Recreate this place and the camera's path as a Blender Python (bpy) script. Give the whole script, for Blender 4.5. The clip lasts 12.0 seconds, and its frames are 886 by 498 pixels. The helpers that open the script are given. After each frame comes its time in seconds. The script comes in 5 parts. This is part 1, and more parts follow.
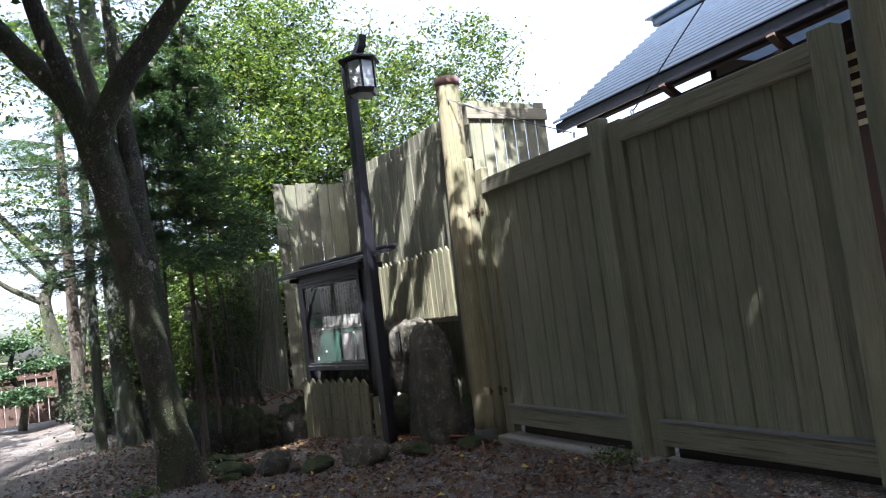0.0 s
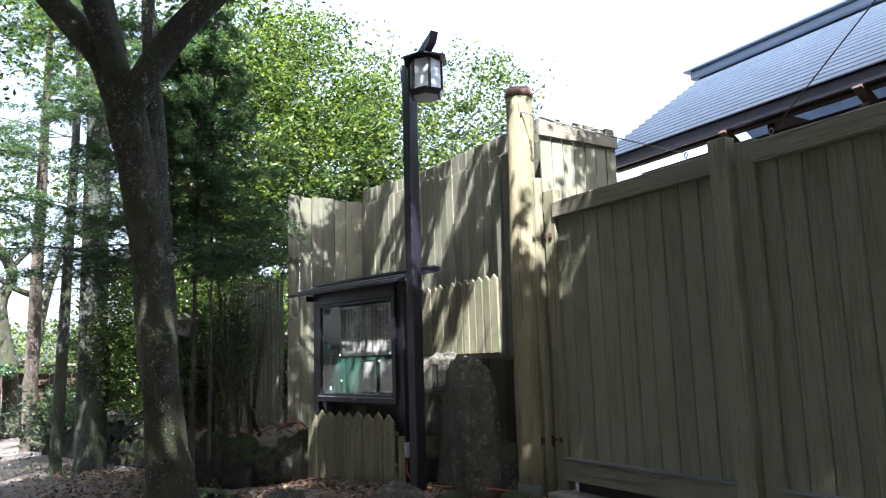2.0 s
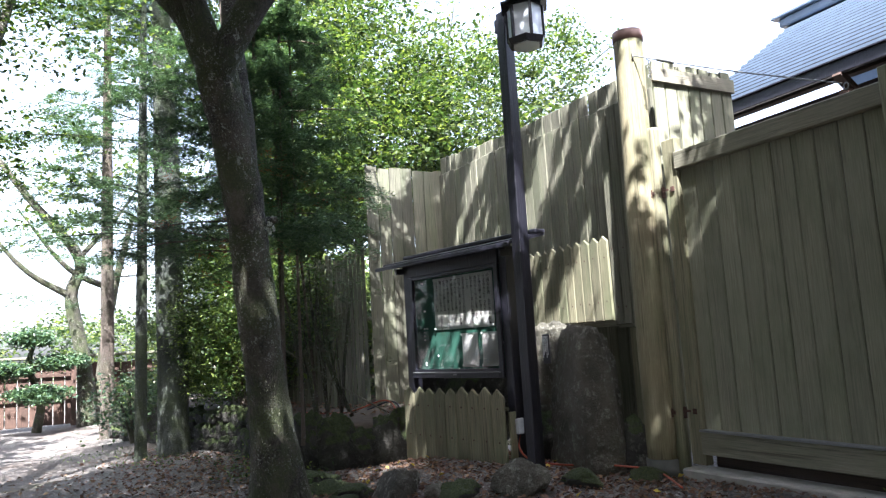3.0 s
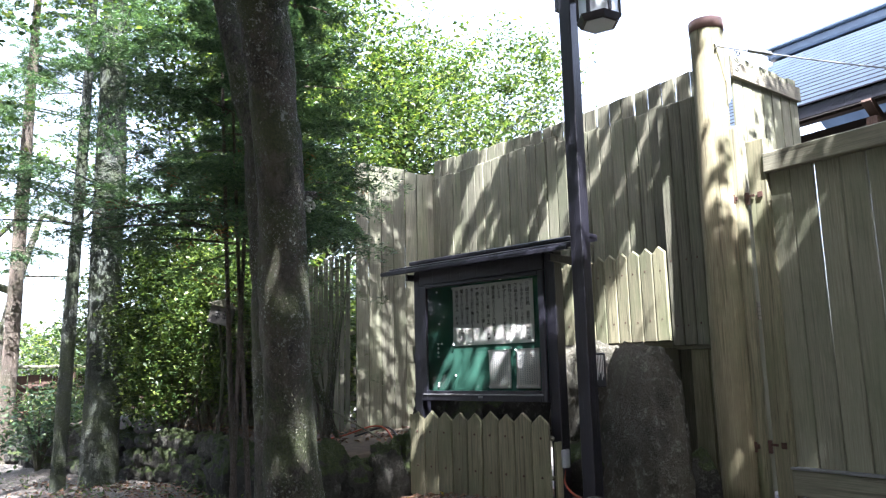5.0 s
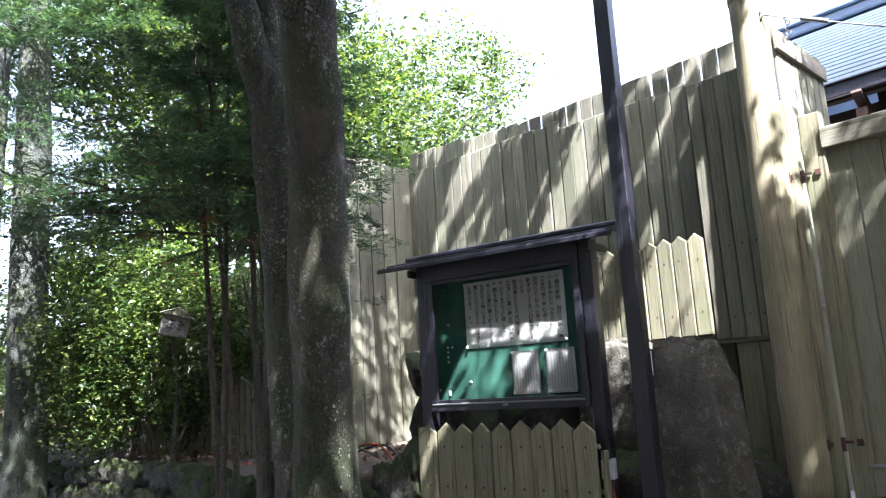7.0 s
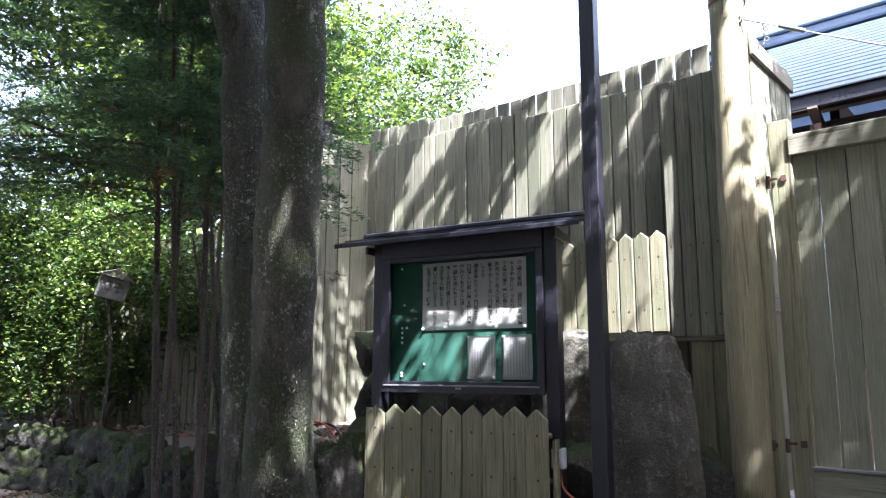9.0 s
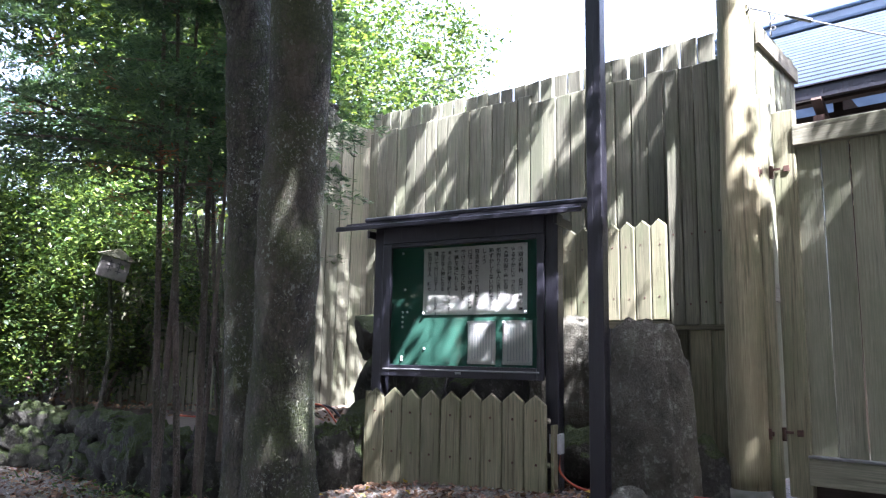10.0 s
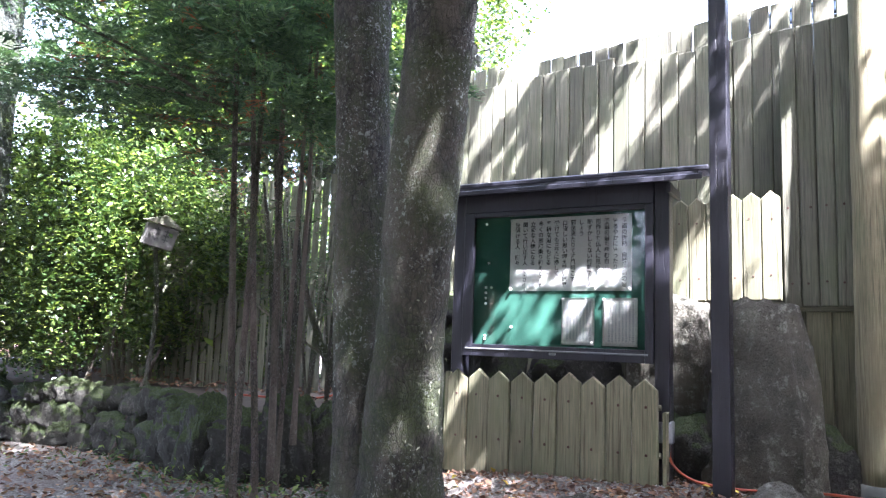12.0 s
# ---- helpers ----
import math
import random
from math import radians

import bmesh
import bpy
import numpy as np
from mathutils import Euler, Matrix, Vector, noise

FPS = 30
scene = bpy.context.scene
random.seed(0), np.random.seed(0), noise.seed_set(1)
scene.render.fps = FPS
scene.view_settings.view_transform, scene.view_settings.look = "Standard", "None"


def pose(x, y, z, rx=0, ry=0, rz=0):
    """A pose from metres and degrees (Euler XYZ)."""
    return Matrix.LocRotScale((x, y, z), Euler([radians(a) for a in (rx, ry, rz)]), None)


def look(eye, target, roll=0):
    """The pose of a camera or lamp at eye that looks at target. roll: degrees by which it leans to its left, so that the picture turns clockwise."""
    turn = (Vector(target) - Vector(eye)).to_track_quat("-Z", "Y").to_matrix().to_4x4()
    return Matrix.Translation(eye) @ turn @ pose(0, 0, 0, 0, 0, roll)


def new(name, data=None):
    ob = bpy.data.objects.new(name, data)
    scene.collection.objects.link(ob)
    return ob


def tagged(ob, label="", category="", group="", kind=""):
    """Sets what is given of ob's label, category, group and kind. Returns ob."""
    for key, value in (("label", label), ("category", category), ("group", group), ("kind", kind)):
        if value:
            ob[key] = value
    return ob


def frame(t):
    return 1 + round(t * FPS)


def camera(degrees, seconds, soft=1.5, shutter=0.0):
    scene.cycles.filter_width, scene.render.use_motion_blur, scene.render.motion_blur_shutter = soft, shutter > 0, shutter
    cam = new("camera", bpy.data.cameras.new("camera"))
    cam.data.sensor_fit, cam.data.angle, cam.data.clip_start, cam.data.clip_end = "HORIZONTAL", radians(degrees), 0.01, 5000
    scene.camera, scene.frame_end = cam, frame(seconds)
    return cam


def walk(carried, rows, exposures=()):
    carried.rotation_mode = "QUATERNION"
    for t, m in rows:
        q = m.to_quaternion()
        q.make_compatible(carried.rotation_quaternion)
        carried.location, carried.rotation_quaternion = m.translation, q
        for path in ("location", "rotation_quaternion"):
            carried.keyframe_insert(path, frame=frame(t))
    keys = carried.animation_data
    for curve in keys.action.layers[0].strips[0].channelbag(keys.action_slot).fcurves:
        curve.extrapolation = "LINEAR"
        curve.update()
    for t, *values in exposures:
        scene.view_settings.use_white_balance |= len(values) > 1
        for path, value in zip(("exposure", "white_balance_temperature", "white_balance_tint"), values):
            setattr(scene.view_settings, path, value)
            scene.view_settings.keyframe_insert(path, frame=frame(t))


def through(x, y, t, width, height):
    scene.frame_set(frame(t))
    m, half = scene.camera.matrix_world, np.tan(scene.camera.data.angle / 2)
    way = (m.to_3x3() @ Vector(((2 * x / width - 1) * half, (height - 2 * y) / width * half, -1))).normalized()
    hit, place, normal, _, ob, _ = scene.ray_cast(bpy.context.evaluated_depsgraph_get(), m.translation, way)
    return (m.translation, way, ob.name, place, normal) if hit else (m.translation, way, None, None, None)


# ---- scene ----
cam = camera(63.1, 12.0, soft=1.2)
PATH = [
    (0, (0.212, 0.199, 1.561), (1.162, 1.952, 1.727), -7.1),
    (0.5, (0.188, 0.559, 1.499), (0.85, 2.44, 1.654), -3.8),
    (1, (0.068, 0.865, 1.458), (0.897, 2.672, 1.678), -3.7),
    (1.5, (-0.132, 1.152, 1.425), (0.926, 2.83, 1.675), -0.7),
    (2, (-0.251, 1.559, 1.413), (0.798, 3.235, 1.714), -1.7),
    (2.5, (-0.482, 1.978, 1.384), (0.504, 3.697, 1.652), 0.6),
    (3, (-0.532, 2.366, 1.341), (0.417, 4.108, 1.596), -3.4),
    (3.5, (-0.631, 2.778, 1.268), (0.315, 4.518, 1.547), -0.2),
    (3.7, (-0.66, 2.93, 1.312), (0.346, 4.631, 1.623), -1.5),
    (5.3, (-1.127, 4.254, 1.195), (0.077, 5.814, 1.536), -1.9),
    (5.5, (-1.106, 4.413, 1.177), (0.101, 5.968, 1.53), -3.1),
    (6, (-1.214, 4.77, 1.183), (0.02, 6.303, 1.542), -2.1),
    (6.5, (-1.317, 5.042, 1.195), (0.032, 6.471, 1.569), -2.6),
    (6.7, (-1.331, 5.162, 1.189), (0.026, 6.583, 1.56), -3.2),
    (8.5, (-1.408, 5.551, 1.106), (0.067, 6.853, 1.465), -0.1),
    (9, (-1.388, 5.563, 1.111), (0.102, 6.853, 1.447), 0.2),
    (9.5, (-1.395, 5.573, 1.167), (0.105, 6.862, 1.465), 0.4),
    (10, (-1.409, 5.578, 1.096), (0.088, 6.869, 1.395), 1.1),
    (10.5, (-1.478, 5.649, 1.058), (0.0, 6.965, 1.348), 1.8),
    (11, (-1.424, 5.864, 1.048), (0.015, 7.228, 1.312), 1.2),
    (11.5, (-1.395, 6.143, 1.06), (0.101, 7.448, 1.303), 0.9),
    (12, (-1.513, 6.518, 1.045), (-0.003, 7.805, 1.297), 2.1),
]
EXPO = [(0, 2.65, 5950, 16), (3.5, 3.2, 5950, 15), (8.5, 3.72, 5750, 20), (10.5, 4.0, 5700, 21), (12, 4.6, 5700, 22)]
walk(cam, [(t, look(eye, target, roll)) for t, eye, target, roll in PATH], EXPO)

# ---- light ----
SUN = Vector((0.31, 0.65, -0.98)).normalized()
world = bpy.data.worlds.new("sky")
scene.world = world
world.use_nodes = True
wn = world.node_tree
sky = wn.nodes.new("ShaderNodeTexSky")
sky.sky_type, sky.sun_disc = "NISHITA", False
sky.sun_elevation = math.asin(-SUN.z)
sky.sun_rotation = math.atan2(-SUN.x, -SUN.y)
sky.dust_density, sky.air_density = 4.0, 1.0
haze = wn.nodes.new("ShaderNodeHueSaturation")
haze.inputs["Saturation"].default_value = 0.6
wn.links.new(sky.outputs[0], haze.inputs["Color"])
wn.links.new(haze.outputs[0], wn.nodes["Background"].inputs[0])
wn.nodes["Background"].inputs[1].default_value = 0.105
sun = new("sun", bpy.data.lights.new("sun", "SUN"))
sun.data.energy, sun.data.angle, sun.data.color = 5.0, radians(0.53), (1.0, 0.96, 0.9)
sun.matrix_world = look((-6, -8, 14), Vector((-6, -8, 14)) + SUN)


# ---- materials ----
def material(name, build, rough=0.8, metal=0.0):
    m = bpy.data.materials.new(name)
    m.use_nodes = True
    nt = m.node_tree
    b = nt.nodes["Principled BSDF"]
    b.inputs["Roughness"].default_value, b.inputs["Metallic"].default_value = rough, metal
    build(nt, b)
    return m


def node(nt, kind, **values):
    n = nt.nodes.new(kind)
    for key, value in values.items():
        n.inputs[key.replace("_", " ")].default_value = value
    return n


def coords(nt, scale=(1, 1, 1), where="Object", shift=True):
    tc, mp = nt.nodes.new("ShaderNodeTexCoord"), nt.nodes.new("ShaderNodeMapping")
    mp.inputs["Scale"].default_value = scale
    nt.links.new(tc.outputs[where], mp.inputs["Vector"])
    if shift:
        info, mul = nt.nodes.new("ShaderNodeObjectInfo"), nt.nodes.new("ShaderNodeVectorMath")
        mul.operation = "SCALE"
        mul.inputs[0].default_value = (17.0, 31.0, 23.0)
        nt.links.new(info.outputs["Random"], mul.inputs["Scale"])
        nt.links.new(mul.outputs[0], mp.inputs["Location"])
    return mp.outputs[0]


def noisy(nt, vec, scale, detail=5.0, rough=0.6):
    n = node(nt, "ShaderNodeTexNoise", Scale=scale, Detail=detail, Roughness=rough)
    nt.links.new(vec, n.inputs["Vector"])
    return n.outputs[0]


def ramp(nt, value, stops):
    r = nt.nodes.new("ShaderNodeValToRGB")
    e = r.color_ramp.elements
    while len(e) < len(stops):
        e.new(0.5)
    for el, (at, col) in zip(e, stops):
        el.position, el.color = at, (*col, 1.0) if len(col) == 3 else col
    nt.links.new(value, r.inputs[0])
    return r.outputs[0]


def mix(nt, fac, a, b, blend="MIX"):
    m = nt.nodes.new("ShaderNodeMix")
    m.data_type, m.blend_type = "RGBA", blend
    for sock, v in ((m.inputs[0], fac), (m.inputs[6], a), (m.inputs[7], b)):
        if hasattr(v, "is_output"):
            nt.links.new(v, sock)
        elif isinstance(v, (int, float)):
            sock.default_value = v
        else:
            sock.default_value = (*v, 1.0)
    return m.outputs[2]


def bump(nt, b, height, strength, distance=0.01):
    n = node(nt, "ShaderNodeBump", Strength=strength, Distance=distance)
    nt.links.new(height, n.inputs["Height"])
    nt.links.new(n.outputs[0], b.inputs["Normal"])


def wood(name, dark, light, stain, along="z", rough=0.85, vary=0.35, green=0.3, checks=0.7):
    """Weathered timber: grain and checks drawn out along one axis, stains, algae, each piece a little lighter or darker."""
    def drawn(k):
        return {"x": (k, 1, 1), "y": (1, k, 1), "z": (1, 1, k)}[along]

    def build(nt, b):
        fine = noisy(nt, coords(nt, drawn(0.035)), 95.0, 8.0, 0.7)
        check = noisy(nt, coords(nt, drawn(0.03)), 42.0, 4.0, 0.55)
        wide = noisy(nt, coords(nt, drawn(0.22)), 6.0, 6.0, 0.65)
        col = ramp(nt, fine, [(0.34, dark), (0.66, light)])
        col = mix(nt, ramp(nt, wide, [(0.40, (0, 0, 0)), (0.68, (0.85, 0.85, 0.85))]), col, stain)
        split = ramp(nt, check, [(0.34, (0.35, 0.33, 0.3)), (0.43, (1, 1, 1))])
        col = mix(nt, checks, col, split, "MULTIPLY")
        if green:
            moss = noisy(nt, coords(nt, drawn(0.45)), 3.0, 8.0, 0.65)
            col = mix(nt, ramp(nt, moss, [(0.47, (0, 0, 0)), (0.68, (green, green, green))]), col, (0.085, 0.105, 0.05))
        info = nt.nodes.new("ShaderNodeObjectInfo")
        mr = node(nt, "ShaderNodeMapRange", To_Min=1 - vary, To_Max=1 + vary * 0.6)
        nt.links.new(info.outputs["Random"], mr.inputs["Value"])
        col = mix(nt, 1.0, col, mr.outputs[0], "MULTIPLY")
        nt.links.new(col, b.inputs["Base Color"])
        add = nt.nodes.new("ShaderNodeMath")
        nt.links.new(fine, add.inputs[0])
        nt.links.new(split, add.inputs[1])
        bump(nt, b, add.outputs[0], 0.6, 0.004)
    return material(name, build, rough)


def stone(name, dark, light, moss, lichen=0.3):
    def build(nt, b):
        v = coords(nt)
        big, fine = noisy(nt, v, 3.0, 6.0), noisy(nt, v, 38.0, 8.0, 0.7)
        col = mix(nt, fine, ramp(nt, big, [(0.3, dark), (0.7, light)]), light, "OVERLAY")
        spots = ramp(nt, noisy(nt, v, 13.0, 9.0, 0.8), [(0.53, (0, 0, 0)), (0.63, (lichen, lichen, lichen))])
        col = mix(nt, spots, col, (0.5, 0.5, 0.42))
        if moss:
            geo, sep = nt.nodes.new("ShaderNodeNewGeometry"), nt.nodes.new("ShaderNodeSeparateXYZ")
            nt.links.new(geo.outputs["Normal"], sep.inputs[0])
            add = nt.nodes.new("ShaderNodeMath")
            nt.links.new(sep.outputs[2], add.inputs[0])
            nt.links.new(noisy(nt, v, 6.0, 5.0), add.inputs[1])
            cover = ramp(nt, add.outputs[0], [(1.05 - moss * 0.6, (0, 0, 0)), (1.3 - moss * 0.6, (1, 1, 1))])
            green = ramp(nt, noisy(nt, v, 60.0, 4.0), [(0.3, (0.02, 0.035, 0.008)), (0.75, (0.065, 0.09, 0.02))])
            col = mix(nt, cover, col, green)
        nt.links.new(col, b.inputs["Base Color"])
        pit = noisy(nt, v, 11.0, 10.0, 0.75)
        add = nt.nodes.new("ShaderNodeMath")
        nt.links.new(fine, add.inputs[0])
        nt.links.new(pit, add.inputs[1])
        bump(nt, b, add.outputs[0], 1.0, 0.08)
    return material(name, build, 0.92)


def bark(name, dark, light, moss=0.4, lichen=0.4, scale=1.0, stretch=0.3):
    """Bark: cracked plates, moss in broad patches, pale lichen in flecks gathered into fields."""
    def build(nt, b):
        v = coords(nt, (1, 1, stretch), "Object", False)
        v2 = coords(nt, (1, 1, 1), "Object", False)
        fine = noisy(nt, v, 34.0 * scale, 10.0, 0.8)
        vor = node(nt, "ShaderNodeTexVoronoi", Scale=38.0 * scale)
        vor.feature = "DISTANCE_TO_EDGE"
        warp = nt.nodes.new("ShaderNodeMix")
        warp.data_type = "VECTOR"
        warp.inputs[0].default_value = 0.06
        nz = node(nt, "ShaderNodeTexNoise", Scale=9.0, Detail=6.0)
        base = coords(nt, (1, 1, 0.55), "Object", False)
        nt.links.new(base, nz.inputs["Vector"])
        nt.links.new(base, warp.inputs[4])
        nt.links.new(nz.outputs[1], warp.inputs[5])
        nt.links.new(warp.outputs[1], vor.inputs["Vector"])
        crack = ramp(nt, vor.outputs["Distance"], [(0.0, (0.3, 0.3, 0.3)), (0.12, (1, 1, 1))])
        col = ramp(nt, fine, [(0.34, dark), (0.68, light)])
        col = mix(nt, 0.9, col, crack, "MULTIPLY")
        broad = noisy(nt, coords(nt, (1, 1, 0.35), "Object", False), 2.6, 5.0)
        col = mix(nt, ramp(nt, broad, [(0.46, (0, 0, 0)), (0.62, (0.55, 0.55, 0.55))]), col, tuple(min(1, c * 1.5) for c in light))
        grain = noisy(nt, v2, 70.0, 5.0, 0.7)
        green = ramp(nt, grain, [(0.3, (0.018, 0.03, 0.008)), (0.72, (0.075, 0.1, 0.025))])
        col = mix(nt, ramp(nt, noisy(nt, v2, 2.1, 9.0, 0.72), [(0.44, (0, 0, 0)), (0.58, (moss, moss, moss))]), col, green)
        field = ramp(nt, noisy(nt, v2, 3.2, 4.0), [(0.42, (0.06, 0.06, 0.06)), (0.62, (1, 1, 1))])
        for s, at in ((16.0, 0.585), (52.0, 0.57)):
            sp = ramp(nt, noisy(nt, v2, s, 8.0, 0.75), [(at, (0, 0, 0)), (at + 0.03, (lichen, lichen, lichen))])
            col = mix(nt, mix(nt, 1.0, sp, field, "MULTIPLY"), col, (0.34, 0.37, 0.31))
        nt.links.new(col, b.inputs["Base Color"])
        add = nt.nodes.new("ShaderNodeMath")
        add.operation = "MULTIPLY_ADD"
        nt.links.new(crack, add.inputs[0])
        add.inputs[1].default_value = 0.35
        nt.links.new(fine, add.inputs[2])
        bump(nt, b, add.outputs[0], 1.0, 0.06)
    return material(name, build, 0.95)


def leafy(name, a, b_, c, through=0.5, rough=0.5):
    m = bpy.data.materials.new(name)
    m.use_nodes = True
    nt = m.node_tree
    b = nt.nodes["Principled BSDF"]
    geo = nt.nodes.new("ShaderNodeNewGeometry")
    col = ramp(nt, geo.outputs["Random Per Island"], [(0.0, a), (0.55, b_), (1.0, c)])
    nt.links.new(col, b.inputs["Base Color"])
    b.inputs["Roughness"].default_value = rough
    tr = nt.nodes.new("ShaderNodeBsdfTranslucent")
    boost = mix(nt, 1.0, col, (1.4, 1.45, 0.85), "MULTIPLY")
    nt.links.new(boost, tr.inputs["Color"])
    ms = nt.nodes.new("ShaderNodeMixShader")
    ms.inputs[0].default_value = through
    nt.links.new(b.outputs[0], ms.inputs[1])
    nt.links.new(tr.outputs[0], ms.inputs[2])
    nt.links.new(ms.outputs[0], nt.nodes["Material Output"].inputs["Surface"])
    return m


def plain(name, colour, rough=0.6, metal=0.0, wear=0.25, scale=12.0):
    def build(nt, b):
        v = coords(nt)
        n = noisy(nt, v, scale, 6.0)
        low = tuple(c * (1 - wear) for c in colour)
        nt.links.new(ramp(nt, n, [(0.3, low), (0.7, colour)]), b.inputs["Base Color"])
        bump(nt, b, noisy(nt, v, scale * 8, 3.0), 0.15, 0.003)
    return material(name, build, rough, metal)


def glassy(name, tint=(1, 1, 1), rough=0.02):
    m = bpy.data.materials.new(name)
    m.use_nodes = True
    nt = m.node_tree
    tr, gl, ms = nt.nodes.new("ShaderNodeBsdfTransparent"), nt.nodes.new("ShaderNodeBsdfGlossy"), nt.nodes.new("ShaderNodeMixShader")
    tr.inputs[0].default_value = (*tint, 1)
    gl.inputs["Roughness"].default_value = rough
    fr = node(nt, "ShaderNodeFresnel", IOR=1.5)
    nt.links.new(fr.outputs[0], ms.inputs[0])
    nt.links.new(tr.outputs[0], ms.inputs[1])
    nt.links.new(gl.outputs[0], ms.inputs[2])
    nt.links.new(ms.outputs[0], nt.nodes["Material Output"].inputs["Surface"])
    return m


def gravel_ground(name):
    def build(nt, b):
        v = coords(nt, (1, 1, 1), "Object", False)
        vor = node(nt, "ShaderNodeTexVoronoi", Scale=55.0)
        nt.links.new(v, vor.inputs["Vector"])
        sep = nt.nodes.new("ShaderNodeSeparateColor")
        nt.links.new(vor.outputs["Color"], sep.inputs[0])
        col = ramp(nt, sep.outputs[0], [(0.0, (0.036, 0.031, 0.027)), (0.5, (0.098, 0.089, 0.08)), (1.0, (0.22, 0.208, 0.19))])
        patch = noisy(nt, v, 0.9, 6.0, 0.65)
        col = mix(nt, ramp(nt, patch, [(0.45, (0, 0, 0)), (0.68, (0.75, 0.75, 0.75))]), col, (0.07, 0.05, 0.037))
        green = ramp(nt, noisy(nt, v, 0.45, 5.0), [(0.62, (0, 0, 0)), (0.75, (0.5, 0.5, 0.5))])
        col = mix(nt, green, col, (0.09, 0.11, 0.04))
        nt.links.new(col, b.inputs["Base Color"])
        bump(nt, b, vor.outputs["Distance"], 0.8, 0.015)
    return material(name, build, 0.95)


FENCE = wood("weathered_board", (0.062, 0.062, 0.043), (0.185, 0.18, 0.128), (0.088, 0.088, 0.06), vary=0.32, green=0.5)
GATEWOOD = wood("gate_board", (0.125, 0.127, 0.085), (0.235, 0.233, 0.163), (0.158, 0.162, 0.11), vary=0.16, green=0.5, checks=0.35)
RAILWOOD = wood("rail_timber", (0.12, 0.117, 0.083), (0.25, 0.24, 0.175), (0.15, 0.147, 0.103), along="y", vary=0.15)
RAILX = wood("rail_timber_across", (0.10, 0.095, 0.07), (0.22, 0.2, 0.15), (0.14, 0.13, 0.10), along="x", vary=0.15)
PICKET = wood("picket_board", (0.085, 0.08, 0.048), (0.21, 0.197, 0.122), (0.115, 0.112, 0.066), vary=0.25, green=0.6)
PALE = wood("pale_timber", (0.12, 0.105, 0.06), (0.31, 0.275, 0.17), (0.15, 0.135, 0.078), vary=0.08, green=0.6)
FRESH = wood("sawn_timber", (0.52, 0.42, 0.25), (0.7, 0.6, 0.4), (0.6, 0.5, 0.3), vary=0.1, green=0.0)
BLACK = wood("black_stained_timber", (0.006, 0.006, 0.010), (0.014, 0.014, 0.021), (0.009, 0.009, 0.014), vary=0.1, green=0.0, rough=0.4)
BROWN = wood("dark_brown_timber", (0.022, 0.016, 0.014), (0.05, 0.034, 0.026), (0.03, 0.022, 0.018), along="y", vary=0.2, green=0.0)
REDBROWN = wood("red_brown_timber", (0.04, 0.023, 0.016), (0.095, 0.052, 0.035), (0.055, 0.032, 0.022), vary=0.3, green=0.0)
ROCK = stone("grey_rock", (0.022, 0.022, 0.017), (0.095, 0.092, 0.074), 0.42, 0.16)
MOSSY = stone("mossy_rock", (0.024, 0.025, 0.019), (0.08, 0.08, 0.062), 0.75, 0.14)
BARE = stone("bare_lichened_rock", (0.045, 0.043, 0.032), (0.195, 0.186, 0.145), 0.0, 0.42)
BARK = bark("dark_bark", (0.008, 0.007, 0.005), (0.105, 0.095, 0.07), 0.75, 0.8)
BOXWOOD = plain("greyed_white_paint", (0.17, 0.165, 0.15), 0.9, 0, 0.5, 14)
BARKGREY = bark("grey_smooth_bark", (0.022, 0.027, 0.022), (0.07, 0.082, 0.07), 0.6, 0.3, 0.8, 0.12)
BARKRED = bark("thin_reddish_bark", (0.05, 0.038, 0.03), (0.15, 0.118, 0.095), 0.25, 0.3, 1.5, 0.1)
LEAFLIGHT = leafy("bright_maple_leaf", (0.010, 0.024, 0.007), (0.036, 0.068, 0.017), (0.125, 0.16, 0.034), 0.46)
LEAFDARK = leafy("dark_conifer_leaf", (0.022, 0.05, 0.03), (0.048, 0.092, 0.048), (0.10, 0.155, 0.072), 0.3)
LEAFHEDGE = leafy("glossy_hedge_leaf", (0.015, 0.034, 0.011), (0.045, 0.082, 0.023), (0.17, 0.225, 0.055), 0.38, 0.35)
LEAFDEAD = leafy("fallen_leaf", (0.06, 0.032, 0.022), (0.125, 0.066, 0.042), (0.22, 0.14, 0.08), 0.1, 0.8)
# darkened, less translucent leaf that deepens the shade under crowns and inside foliage
LEAFSHADE = leafy("dark_shade_leaf", (0.015, 0.034, 0.01), (0.03, 0.058, 0.016), (0.06, 0.088, 0.025), 0.18)
LEAFPALE = leafy("pale_bark_fern", (0.12, 0.13, 0.08), (0.2, 0.21, 0.14), (0.34, 0.35, 0.26), 0.1, 0.7)
LEAFRUST = leafy("withered_spray", (0.14, 0.05, 0.025), (0.20, 0.08, 0.04), (0.25, 0.12, 0.06), 0.2, 0.8)
GREEN = plain("green_felt", (0.012, 0.075, 0.05), 0.9, 0, 0.2, 30)
PAPER = plain("white_paper", (0.78, 0.77, 0.74), 0.8, 0, 0.05, 6)
INK = plain("black_ink", (0.02, 0.02, 0.02), 0.7)
ROOFTIN = plain("blue_grey_roof_sheet", (0.105, 0.14, 0.19), 0.33, 0.0, 0.25, 3)
METAL = plain("grey_zinc", (0.2, 0.21, 0.21), 0.6, 0.5)
DULLZINC = plain("weathered_zinc", (0.085, 0.09, 0.08), 0.75, 0.3, 0.4)
LICHEN = plain("grey_lichen", (0.3, 0.32, 0.27), 0.95, 0, 0.4, 60)
COPPER = plain("copper_cap", (0.24, 0.15, 0.125), 0.6, 0.3)
